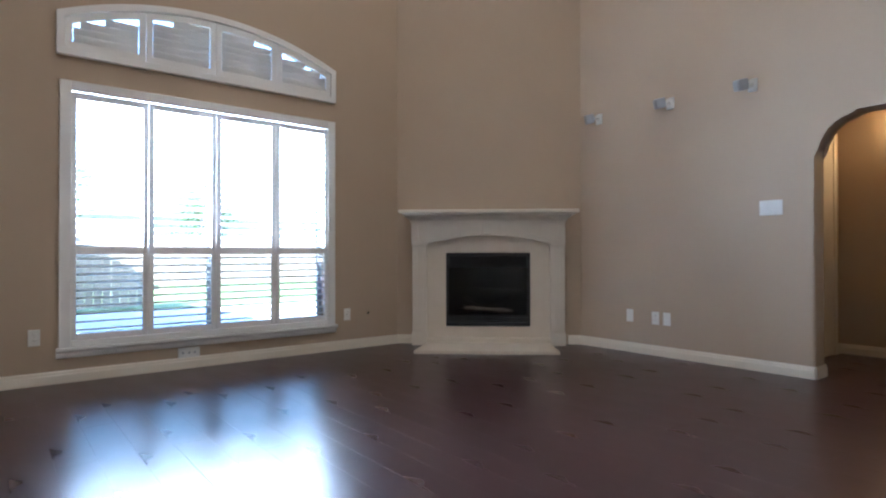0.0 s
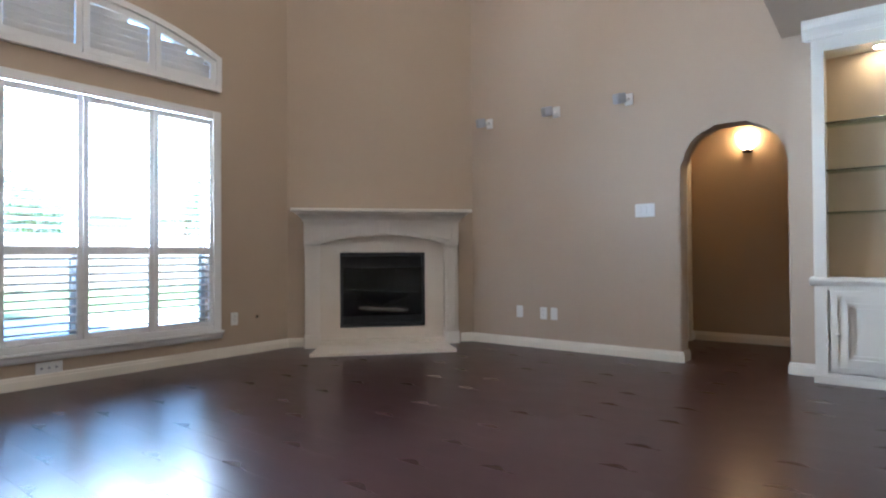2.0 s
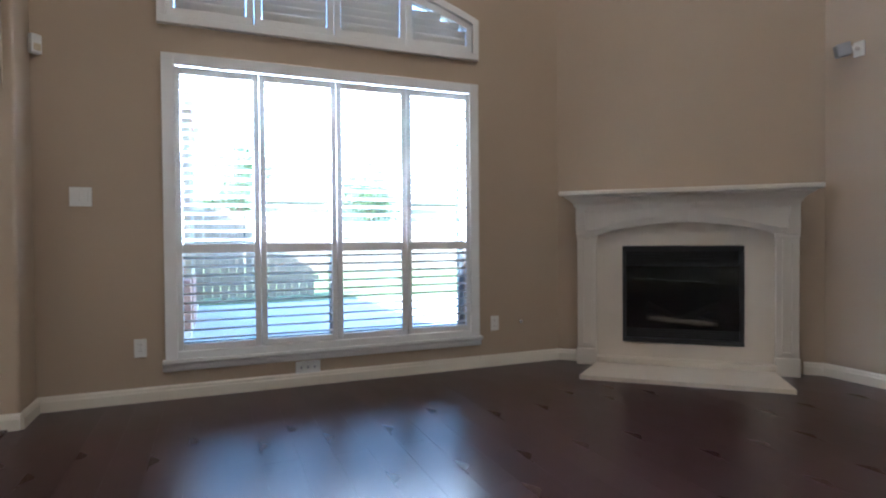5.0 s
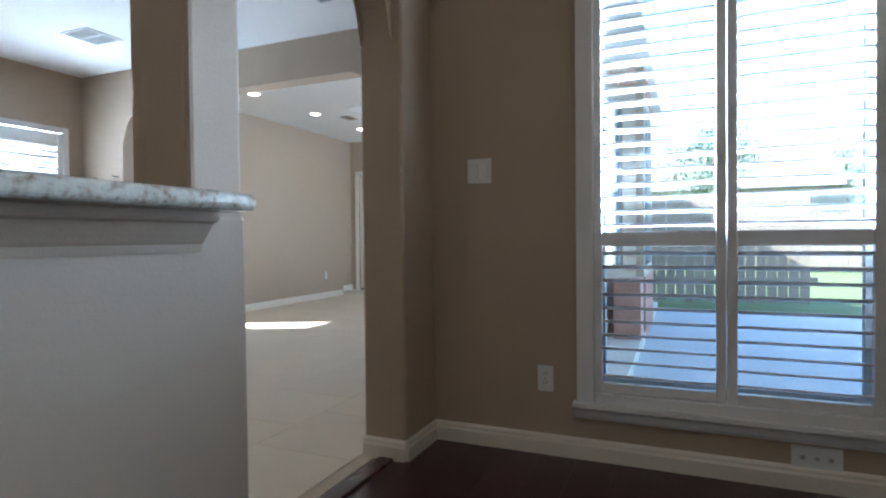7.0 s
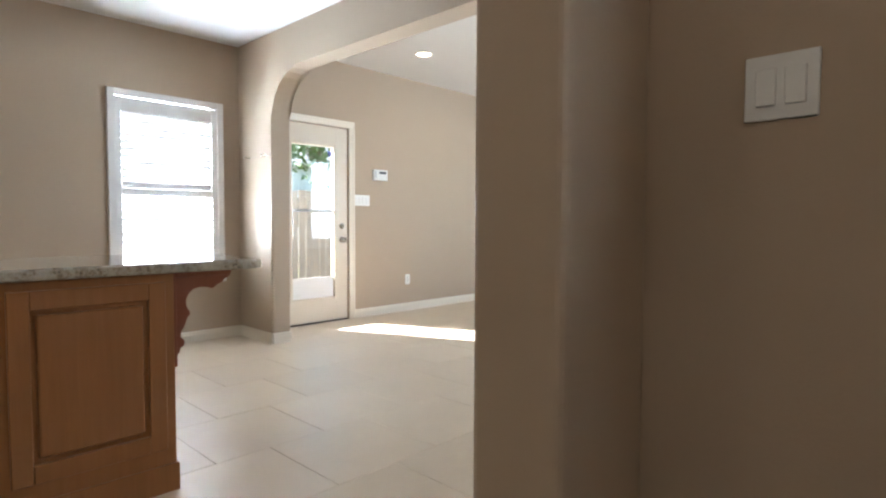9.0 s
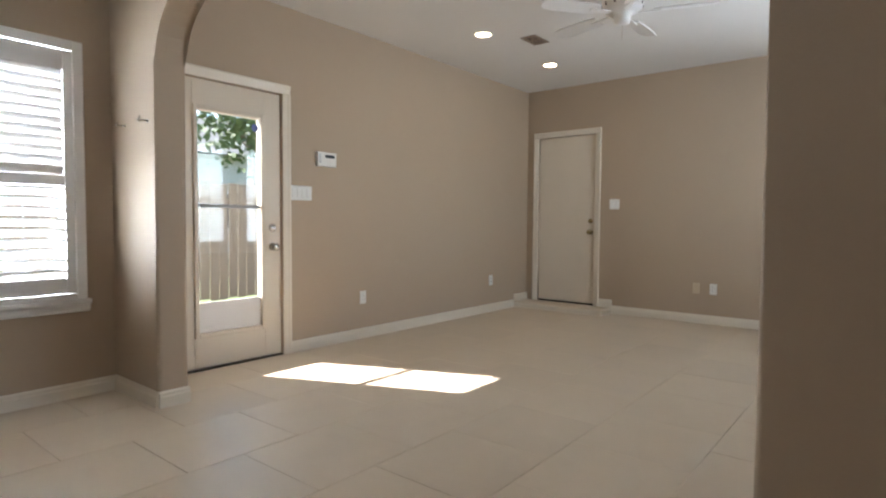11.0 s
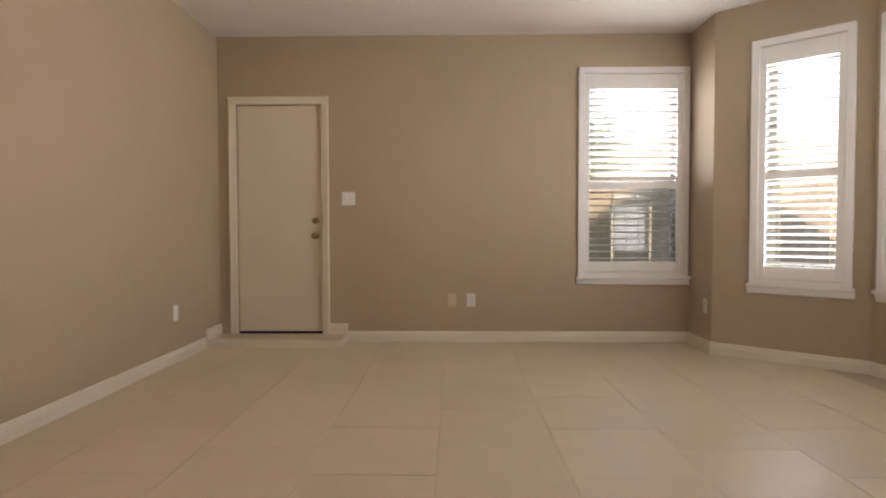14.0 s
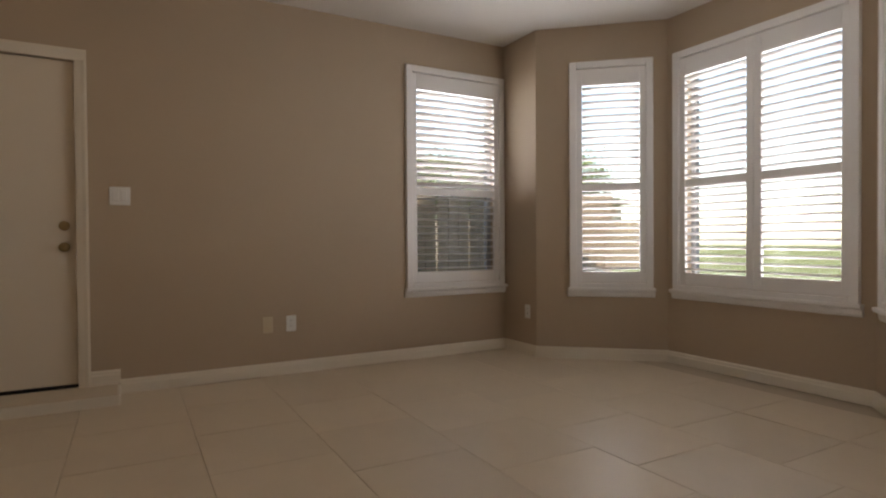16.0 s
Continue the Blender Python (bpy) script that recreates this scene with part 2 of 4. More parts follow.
# ---- mesh helpers ----
def link(name, bm, mat, parent=None, m=None, smooth=False):
    me = bpy.data.meshes.new(name)
    bmesh.ops.recalc_face_normals(bm, faces=bm.faces)
    if smooth:
        for f in bm.faces:
            f.smooth = True
    bm.to_mesh(me)
    bm.free()
    me.materials.append(mat)
    ob = new(name, me)
    if parent:
        ob.parent = parent
    if m:
        ob.matrix_basis = m
    return ob


def part(name, bm, mat, parent, label="", m=None, smooth=False):
    ob = link(name, bm, mat, parent, m, smooth)
    if label:
        tagged(ob, label)
    return ob


def shared(name, me, parent, m):
    ob = new(name, me)
    ob.parent = parent
    ob.matrix_basis = m
    return ob


def thing(name, m, label, category, group="", kind=""):
    return_ob = new(name)
    return_ob.empty_display_size = 0.05
    return_ob.matrix_basis = m
    return tagged(return_ob, label, category, group, kind)


def add_box(bm, a, b, bevel=0.0, seg=2):
    g = bmesh.ops.create_cube(bm, size=1.0)
    for v in g["verts"]:
        v.co = Vector([(a[i] + b[i]) / 2 + v.co[i] * (b[i] - a[i]) for i in range(3)])
    if bevel:
        es = list({e for v in g["verts"] for e in v.link_edges})
        bmesh.ops.bevel(bm, geom=es, offset=bevel, segments=seg, affect="EDGES", profile=0.5)
    return bm


def box(a, b, bevel=0.0, seg=2):
    return add_box(bmesh.new(), a, b, bevel, seg)


def add_turned(bm, profile, seg=20, m=None):
    """A body turned about z from (radius, height) pairs."""
    m = m or Matrix()
    rings = []
    for r, z in profile:
        rings.append([bm.verts.new(m @ Vector((r * math.cos(2 * math.pi * i / seg), r * math.sin(2 * math.pi * i / seg), z))) for i in range(seg)])
    for p, q in zip(rings, rings[1:]):
        for i in range(seg):
            bm.faces.new((p[i], p[(i + 1) % seg], q[(i + 1) % seg], q[i]))
    bm.faces.new(rings[0][::-1])
    bm.faces.new(rings[-1])
    return bm


def turned(profile, seg=20, m=None):
    return add_turned(bmesh.new(), profile, seg, m)


def add_prism(bm, outline, d0, d1, put):
    """An outline in (u, v), pushed from depth d0 to d1; put(u, v, d) gives the place."""
    a = [bm.verts.new(put(u, v, d0)) for u, v in outline]
    b = [bm.verts.new(put(u, v, d1)) for u, v in outline]
    n = len(a)
    fa = bm.faces.new(a)
    fb = bm.faces.new(b[::-1])
    for i in range(n):
        bm.faces.new((a[i], b[i], b[(i + 1) % n], a[(i + 1) % n]))
    return fa, fb


def prism(outline, d0, d1, put):
    bm = bmesh.new()
    add_prism(bm, outline, d0, d1, put)
    return bm


def sweep(outline, length, m=None):
    """A moulding: the outline in (out, up) run along x from 0 to length."""
    return prism(outline, 0.0, length, lambda u, v, d: (m or Matrix()) @ Vector((d, u, v)))


def round_arch(u0, u1, top, ru, rz, n=8):
    """The head of a round-cornered opening from (u0, 0) up, over and down to (u1, 0)."""
    pts = [(u0, 0.0)]
    for i in range(n + 1):
        a = math.pi / 2 * i / n
        pts.append((u0 + ru * (1 - math.cos(a)), top - rz + rz * math.sin(a)))
    for i in range(n + 1):
        a = math.pi / 2 * (1 - i / n)
        pts.append((u1 - ru * (1 - math.cos(a)), top - rz + rz * math.sin(a)))
    pts.append((u1, 0.0))
    return pts


def arch_wall(name, ua, ub, height, arch, d0, d1, put, label):
    """A wall with one round-headed opening down to the floor, its arris rounded."""
    outline = [(ua, 0.0)] + arch + [(ub, 0.0), (ub, height), (ua, height)]
    bm = bmesh.new()
    fa, fb = add_prism(bm, outline, d0, d1, put)
    n = len(arch)
    bm.verts.ensure_lookup_table()
    total = len(outline)
    es = []
    for base in (0, total):
        for i in range(1, n):
            e = bm.edges.get((bm.verts[base + i], bm.verts[base + i + 1]))
            if e:
                es.append(e)
    bmesh.ops.bevel(bm, geom=es, offset=0.022, segments=4, affect="EDGES", profile=0.5)
    bmesh.ops.triangulate(bm, faces=[f for f in bm.faces if len(f.verts) > 4])
    ob = link(name, bm, WALL)
    return tagged(ob, label, "wall", kind="structure")


def holed_wall(name, ua, ub, height, holes, d0, d1, put, label, mat=None):
    """A wall with openings (u0, u1, z0, top), top a height or a function of u."""
    cuts = {ua, ub}
    for u0, u1, z0, top in holes:
        cuts |= {u0, u1}
        if callable(top):
            cuts |= {u0 + (u1 - u0) * i / 16 for i in range(17)}
    cuts = sorted(cuts)
    bm = bmesh.new()
    for p, q in zip(cuts, cuts[1:]):
        mid = (p + q) / 2
        low = (0.0, 0.0)
        here = sorted((h for h in holes if h[0] < mid < h[1]), key=lambda h: h[2])
        for u0, u1, z0, top in here:
            add_prism(bm, [(p, low[0]), (q, low[1]), (q, z0), (p, z0)], d0, d1, put)
            low = (top(p), top(q)) if callable(top) else (top, top)
        add_prism(bm, [(p, low[0]), (q, low[1]), (q, height), (p, height)], d0, d1, put)
    return tagged(link(name, bm, mat or WALL), label, "wall", kind="structure")


def along_x(y):
    return lambda u, v, d: Vector((u, y + d, v))


def along_y(x):
    return lambda u, v, d: Vector((x + d, u, v))


def slab(name, a, b, mat, label, category, bevel=0.0):
    return tagged(link(name, box(a, b, bevel, 3), mat), label, category, kind="structure")


BASE = [(0, 0), (0.016, 0), (0.016, 0.058), (0.011, 0.068), (0.011, 0.078), (0.004, 0.09), (0, 0.09)]


def baseboard(x0, y0, x1, y1, z=0.0):
    """Stands on the left of the way from the first point to the second, on the wall's face."""
    d = Vector((x1 - x0, y1 - y0, 0))
    m = pose(x0, y0, z, 0, 0, math.degrees(math.atan2(d.y, d.x)))
    return tagged(link("baseboard", sweep(BASE, d.length), TRIM, None, m), "cream painted moulded baseboard along the wall", "baseboard", kind="structure")

# ---- structure ----
H_LIV, H_SOF, H_KIT, H_WING = 5.4, 2.49, 2.56, 2.655
WX0, WX1, WN = -4.33, -0.24, 6.11          # wing: west wall, east wall, north wall
AW_C, AW_R = 1.75, 2.62
arc = lambda u: 0.27 + math.sqrt(AW_R ** 2 - (u - AW_C) ** 2) - 0.02

holed_wall("wall_north", -0.155, 5.2, H_LIV, [(0.74, 2.78, 0.29, 2.10), (0.72, 2.79, 2.42, lambda u: min(arc(u), 2.83))], 0.0, 0.2, along_x(0.0), "tall taupe painted wall around the shuttered window")
arch_wall("wall_east", -8.0, 0.0, H_LIV, round_arch(-4.08, -3.32, 1.915, 0.27, 0.30), 0.0, 0.2, along_y(4.97), "tall taupe painted wall with an arched hall opening")
CA, CB = Vector((3.57, 0, 0)), Vector((4.97, -1.24, 0))
DU = (CB - CA).normalized()
FIRE = Matrix.Translation(CA) @ Matrix.Rotation(math.atan2(DU.y, DU.x), 4, "Z")   # x along the wall, -y into the room
fw = prism([(0.0, 0.0), (1.40, -1.24), (1.40, 0.0)], 0.0, H_LIV, lambda u, v, d: Vector((3.57 + u, v - 0.0, d)))
tagged(link("wall_corner", fw, WALL), "taupe painted chimney breast across the corner", "wall", kind="structure")
slab("ceiling_living", (-0.3, -4.05, H_LIV), (5.2, 0.2, H_LIV + 0.15), CEIL, "white painted high ceiling", "ceiling")
slab("soffit", (-4.73, -8.2, H_SOF), (4.97, -4.05, H_SOF + 0.3), WALL, "taupe painted underside of the upper floor", "ceiling")
slab("wall_upper", (-0.155, -4.2, H_SOF + 0.3), (5.2, -4.05, H_LIV), WALL, "taupe painted upper floor wall", "wall")
slab("wall_south", (-4.73, -8.2, 0), (5.2, -8.0, H_SOF), WALL, "plain taupe painted back wall", "wall")
# between living room and kitchen: header, arched way, end pillar
slab("wall_stub", (-0.205, -0.315, 0), (0.0, 0.0, H_LIV), WALL, "short taupe painted wall end beside the window wall", "wall", 0.018)
arch_wall("wall_divide", -1.44, -0.24, H_LIV, round_arch(-1.36, -0.31, 2.20, 0.38, 0.42), 0.0, 0.15, along_y(-0.195), "taupe painted wall end with an arched way to the kitchen")
slab("wall_header", (-0.195, -4.05, 2.56), (0.07, -1.44, H_LIV), WALL, "taupe painted wall above the breakfast bar", "wall")
slab("pillar", (-0.068, -1.522, 0), (0.083, -1.35, 2.60), WALL, "taupe painted square pillar at the end of the bar", "pillar", 0.018)
slab("bar_wall", (-0.088, -3.3, 0), (0.086, -1.347, 1.018), WALL, "taupe painted half wall under the breakfast bar", "wall", 0.012)
# kitchen
holed_wall("wall_west", -8.0, WN + 0.2, H_WING + 0.1, [(0.26, 1.07, 0.60, 1.99), (1.625, 2.47, 0.0, 1.995)], -0.2, 0.0, along_y(WX0), "taupe painted wall with a kitchen window and glass door")
slab("ceiling_kitchen", (-4.73, -4.05, H_KIT), (-0.155, 1.27, H_KIT + 0.1), CEIL, "white painted kitchen ceiling", "ceiling")
slab("wall_nook", (-0.155, 0.2, 0), (0.2, 1.27, H_WING), WALL, "taupe painted wall beside the breakfast corner", "wall")
arch_wall("wall_arch", WX0, -0.155, H_WING, round_arch(-3.77, -0.88, 2.24, 0.38, 0.36), 0.0, 0.17, along_x(1.27), "taupe painted wall with a wide arched opening")
# wing
BAY_X, BAY_N, BAY_S, BAY_D = 0.52, 4.995, 3.59, 0.665
holed_wall("wall_wing_north", WX0, 0.5, H_WING + 0.1, [(-4.17, -3.425, 0.06, 2.07), (-1.155, -0.30, 0.64, 2.30)], 0.0, 0.2, along_x(WN), "taupe painted wall with a cream door and a window")
slab("wall_bay_return_north", (WX1, BAY_N + BAY_D, 0), (WX1 + 0.2, WN, H_WING), WALL, "short taupe painted wall beside the bay", "wall")
slab("wall_wing_east", (WX1, 1.44, 0), (WX1 + 0.2, BAY_S - BAY_D, H_WING), WALL, "taupe painted wall beside the bay", "wall")
holed_wall("wall_bay_middle", BAY_S, BAY_N, H_WING, [(BAY_S + 0.12, BAY_N - 0.11, 0.64, 2.30)], 0.0, 0.2, along_y(BAY_X), "taupe painted bay wall with a double window")
BAY_L = math.hypot(BAY_X - WX1, BAY_D)
BAY1 = pose(WX1, BAY_N + BAY_D, 0, 0, 0, -41.19)        # local x runs south-east along the inner face
BAY2 = pose(BAY_X, BAY_S, 0, 0, 0, -138.81)
for nm, m, u0 in (("wall_bay_north", BAY1, 0.311), ("wall_bay_south", BAY2, BAY_L - 0.856)):
    holed_wall(nm, 0.0, BAY_L, H_WING, [(u0, u0 + 0.545, 0.64, 2.30)], 0.0, 0.2, (lambda mm: lambda u, v, d: mm @ Vector((u, d, v)))(m), "taupe painted slanting bay wall with a narrow window")
slab("ceiling_wing", (-4.53, 1.27, H_WING), (0.80, WN + 0.2, H_WING + 0.1), CEIL, "white painted ceiling with recessed lamps", "ceiling")
# hall behind the arch
slab("wall_hall_back", (6.40, -6.0, 0), (6.55, -2.85, 2.5), WALL, "taupe painted hall wall", "wall")
slab("wall_hall_side", (5.17, -3.05, 0), (6.40, -2.85, 2.5), WALL, "taupe painted hall side wall", "wall")
slab("wall_hall_end", (5.17, -6.0, 0), (6.40, -5.8, 2.5), WALL, "taupe painted hall end wall", "wall")
slab("ceiling_hall", (5.17, -6.0, 2.4), (6.40, -2.85, 2.5), CEIL, "white painted hall ceiling", "ceiling")

for seg in ((0.0, 0.0, 0.0, -0.315), (3.57, 0.0, 0.0, 0.0), (0.0, -0.315, -0.205, -0.315), (-0.155, 0.0, -0.155, 1.27), (4.97, -3.32, 4.97, -1.24), (4.97, -4.25, 4.97, -4.08), (5.17, -3.32, 4.97, -3.32), (4.97, -4.08, 5.17, -4.08),
            (WX0, 1.27, WX0, -4.0), (-3.77, 1.27, WX0, 1.27), (-3.77, 1.44, -3.77, 1.27), (-0.155, 1.27, -0.88, 1.27), (-0.88, 1.27, -0.88, 1.44),
            (WX0, WN - 0.32, WX0, 2.535), (WX1, WN, -3.20, WN), (WX1, BAY_N + BAY_D, WX1, WN), (BAY_X, BAY_N, WX1, BAY_N + BAY_D), (BAY_X, BAY_S, BAY_X, BAY_N), (WX1, BAY_S - BAY_D, BAY_X, BAY_S), (WX1, 1.44, WX1, BAY_S - BAY_D),
            (-0.88, 1.44, WX1, 1.44), (6.40, -5.8, 6.40, -3.05), (6.40, -3.05, 6.33, -3.05), (5.17, -3.05, 5.17, -3.32)):
    baseboard(*seg)
for seg in ((4.97, -1.24, 4.97 - 0.13 * DU.x, -1.24 - 0.13 * DU.y), (3.57 + 0.15 * DU.x, 0.15 * DU.y, 3.57, 0.0)):
    baseboard(*seg)


# ---- windows with plantation shutters ----
def louver_mesh(length, width=0.064, thick=0.011):
    bm = bmesh.new()
    n = 10
    ends = []
    for x in (-length / 2, length / 2):
        ends.append([bm.verts.new((x, width / 2 * math.cos(2 * math.pi * i / n), thick / 2 * math.sin(2 * math.pi * i / n))) for i in range(n)])
    for i in range(n):
        bm.faces.new((ends[0][i], ends[0][(i + 1) % n], ends[1][(i + 1) % n], ends[1][i]))
    bm.faces.new(ends[0][::-1])
    bm.faces.new(ends[1])
    bmesh.ops.recalc_face_normals(bm, faces=bm.faces)
    for f in bm.faces:
        f.smooth = len(f.verts) == 4
    me = bpy.data.meshes.new("louver")
    bm.to_mesh(me)
    bm.free()
    me.materials.append(WHITE)
    return me


SILL = [(0, -0.06), (0.012, -0.06), (0.02, -0.045), (0.022, -0.02), (0.042, -0.012), (0.05, -0.004), (0.05, 0.014), (0.0, 0.014)]


def shutter_window(m, w, z0, z1, panels, mid, tilt_up, tilt_low, label, casing=0.045, stile=0.05, top_rail=0.11, low_rail=0.09, wall=0.2):
    """m: the wall's inner face, x along it from the opening's left, y outwards. Casing stands round the opening 0..w, z0..z1."""
    win = thing("window", m, label, "window", kind="structure")
    c = casing
    fr = bmesh.new()
    for a, b in (((-c, -0.03, z0 - c * 0.6), (0.008, 0.03, z1 + c)), ((w - 0.008, -0.03, z0 - c * 0.6), (w + c, 0.03, z1 + c)), ((0.008, -0.03, z1 - 0.008), (w - 0.008, 0.03, z1 + c)), ((0.008, -0.03, z0 - c * 0.6), (w - 0.008, 0.03, z0 + 0.008))):
        add_box(fr, a, b, 0.004, 2)
    part("window_frame", fr, WHITE, win, "white painted shutter frame")
    part("window_sill", sweep([(-u, v) for u, v in SILL], w + 2 * c + 0.03, pose(-c - 0.015, -0.0, z0 - c * 0.6 - 0.014)), WHITE, win, "white moulded sill")
    jb = bmesh.new()
    for a, b in (((-0.005, 0.13, z0), (0.035, 0.18, z1)), ((w - 0.035, 0.13, z0), (w + 0.005, 0.18, z1)), ((0.035, 0.13, z1 - 0.04), (w - 0.035, 0.18, z1)), ((0.035, 0.13, z0), (w - 0.035, 0.18, z0 + 0.04))):
        add_box(jb, a, b)
    add_box(jb, (0.035, 0.135, mid - 0.02), (w - 0.035, 0.175, mid + 0.02))
    n_sash = max(1, round(w / 1.0))
    for i in range(1, n_sash):
        add_box(jb, (w * i / n_sash - 0.03, 0.135, z0 + 0.04), (w * i / n_sash + 0.03, 0.175, z1 - 0.04))
    part("sash_frame", jb, ROPE, win, "grey outer sash frame")
    g = part("pane", box((0.03, 0.15, z0 + 0.03), (w - 0.03, 0.154, z1 - 0.03)), GLASS, win, "clear window pane")
    g.visible_shadow = False
    pw = (w - 0.004) / panels
    gap = 0.055
    lm = louver_mesh(pw - 2 * stile - 0.008)
    for k in range(panels):
        x0 = 0.002 + k * pw + 0.0015
        x1 = x0 + pw - 0.003
        b0, b1 = z0 + 0.01, z1 - 0.012
        pf = bmesh.new()
        for a, b in (((x0, -0.012, b0), (x0 + stile, 0.018, b1)), ((x1 - stile, -0.012, b0), (x1, 0.018, b1)), ((x0 + stile, -0.01, b1 - top_rail), (x1 - stile, 0.016, b1)), ((x0 + stile, -0.01, b0), (x1 - stile, 0.016, b0 + low_rail)), ((x0 + stile, -0.01, mid - 0.03), (x1 - stile, 0.016, mid + 0.03))):
            add_box(pf, a, b, 0.003, 1)
        pan = part("shutter_panel", pf, WHITE, win, "white shutter panel with louvers")
        for lo, hi, tilt in ((b0 + low_rail, mid - 0.03, tilt_low), (mid + 0.03, b1 - top_rail, tilt_up)):
            n = max(1, round((hi - lo) / gap))
            for i in range(n):
                z = lo + (hi - lo) * (i + 0.5) / n
                shared("louver", lm, pan, pose((x0 + x1) / 2, 0.004, z, tilt))
    return win


def facing(x, y, turn):
    return pose(x, y, 0, 0, 0, turn)


shutter_window(facing(0.74, 0.0, 0), 2.04, 0.29, 2.10, 4, 0.945, -9, -14, "wide four-panel window with white plantation shutters, louvers open", casing=0.065, stile=0.036, top_rail=0.05, low_rail=0.04)
shutter_window(facing(WX0, 0.26, 90), 0.81, 0.60, 1.99, 1, 1.25, -62, -40, "kitchen window with white plantation shutters, nearly closed")
shutter_window(facing(-1.155, WN, 0), 0.855, 0.60, 2.32, 1, 1.357, -26, -6, "narrow window with white plantation shutters beside the bay", top_rail=0.13)
for m, w, n in ((BAY1 @ pose(0.311, 0, 0), 0.545, 1), (BAY2 @ pose(0.154, 0, 0), 0.545, 1), (facing(BAY_X, BAY_N - 0.11, -90), BAY_N - BAY_S - 0.23, 2)):
    shutter_window(m, w, 0.60, 2.32, n, 1.37, -16, -14, "bay window with white plantation shutters, louvers tilted open", top_rail=0.13)

# arched shutter above the wide window
aw = thing("window", facing(0, 0, 0), "arched white shutter above the wide window, louvers closed", "window", kind="structure")
AX0, AX1, AZ0 = 0.655, 2.85, 2.345


def rise(u, drop=0.0):
    return 0.27 + math.sqrt((AW_R - drop) ** 2 - (u - AW_C) ** 2)


def arched_band(x0, x1, lo, hi, y0, y1, n=16):
    bm = bmesh.new()
    us = [x0 + (x1 - x0) * i / n for i in range(n + 1)]
    outline = [(u, lo(u)) for u in us] + [(u, hi(u)) for u in reversed(us)]
    add_prism(bm, outline, y0, y1, lambda u, v, d: Vector((u, d, v)))
    bm.normal_update()
    bmesh.ops.triangulate(bm, faces=[f for f in bm.faces if len(f.verts) > 4])
    return bm


part("window_frame", arched_band(AX0, AX1, lambda u: rise(u, 0.05), lambda u: rise(u), -0.035, 0.03), WHITE, aw, "white arched frame")
part("window_frame", box((AX0, -0.035, AZ0), (AX1, 0.03, AZ0 + 0.05), 0.004), WHITE, aw)
for x0, x1 in ((AX0, AX0 + 0.05), (AX1 - 0.05, AX1)):
    part("window_frame", box((x0, -0.034, AZ0 + 0.05), (x1, 0.029, min(rise(x0), rise(x1)) - 0.035), 0.003), WHITE, aw)
g = part("pane", arched_band(AX0 + 0.07, AX1 - 0.07, lambda u: 2.425, lambda u: min(arc(u), 2.83) - 0.005, 0.15, 0.154), GLASS, aw, "clear arched pane")
g.visible_shadow = False
PW = (AX1 - AX0 - 0.1) / 4
for k in range(4):
    x0 = AX0 + 0.05 + k * PW + 0.002
    x1 = x0 + PW - 0.004
    lo, hi = AZ0 + 0.053, lambda u: rise(u, 0.056)
    pan = part("shutter_panel", arched_band(x0, x1, lambda u: hi(u) - 0.05, hi, -0.02, 0.01, 6), WHITE, aw, "white arched shutter panel")
    part("rail", box((x0, -0.02, lo), (x1, 0.01, lo + 0.05), 0.003, 1), WHITE, pan)
    for a, b in ((x0, x0 + 0.045), (x1 - 0.045, x1)):
        part("stile", arched_band(a, b, lambda u: lo + 0.05, lambda u: hi(u) - 0.05, -0.02, 0.01, 3), WHITE, pan)
    z = lo + 0.075
    while z < max(hi(x0), hi(x1)) - 0.06:
        ua, ub = x0 + 0.05, x1 - 0.05
        us = [ua + (ub - ua) * i / 40 for i in range(41)]
        ok = [u for u in us if hi(u) - 0.05 > z + 0.02]
        if ok and ok[-1] - ok[0] > 0.05:
            shared("louver", louver_mesh(ok[-1] - ok[0]), pan, pose((ok[0] + ok[-1]) / 2, -0.004, z, -66))
        z += 0.054


# ---- floors: bed, tiles, planks come last; grounds here ----
slab("floor_living", (-0.155, -8.0, -0.12), (6.4, 0.0, -0.0015), STRIP, "dark walnut plank floor", "floor")
slab("floor_kitchen", (-4.53, -8.0, -0.12), (-0.155, WN + 0.2, -0.006), GROUT, "beige tile floor with sandy grout", "floor")
slab("floor_bay", (-0.155, 1.44, -0.12), (0.73, WN + 0.2, -0.006), GROUT, "beige tile floor in the bay", "floor")
slab("threshold", (-0.125, -1.347, -0.01), (-0.055, -0.315, 0.012), STRIP, "dark walnut strip between plank and tile floor", "threshold", 0.004)

# ---- fireplace ----
fire = thing("fireplace", FIRE, "ivory painted corner fireplace mantel with a black gas firebox", "fireplace")
fy = lambda u, v, d: Vector((u, -d, v))


def panel_ring(bm, pts, width, d0, d1):
    """A thin raised moulding following the closed outline pts in (u, z)."""
    n = len(pts)
    cx, cz = sum(p[0] for p in pts) / n, sum(p[1] for p in pts) / n
    ins = []
    for i in range(n):
        a, b, c = Vector(pts[i - 1]), Vector(pts[i]), Vector(pts[(i + 1) % n])
        t = (c - a).normalized()
        nn = Vector((-t.y, t.x))
        if nn.dot(Vector((cx, cz)) - b) < 0:
            nn = -nn
        ins.append(b + nn * width)
    for i in range(n):
        j = (i + 1) % n
        add_prism(bm, [tuple(pts[i]), tuple(pts[j]), tuple(ins[j]), tuple(ins[i])], d0, d1, fy)


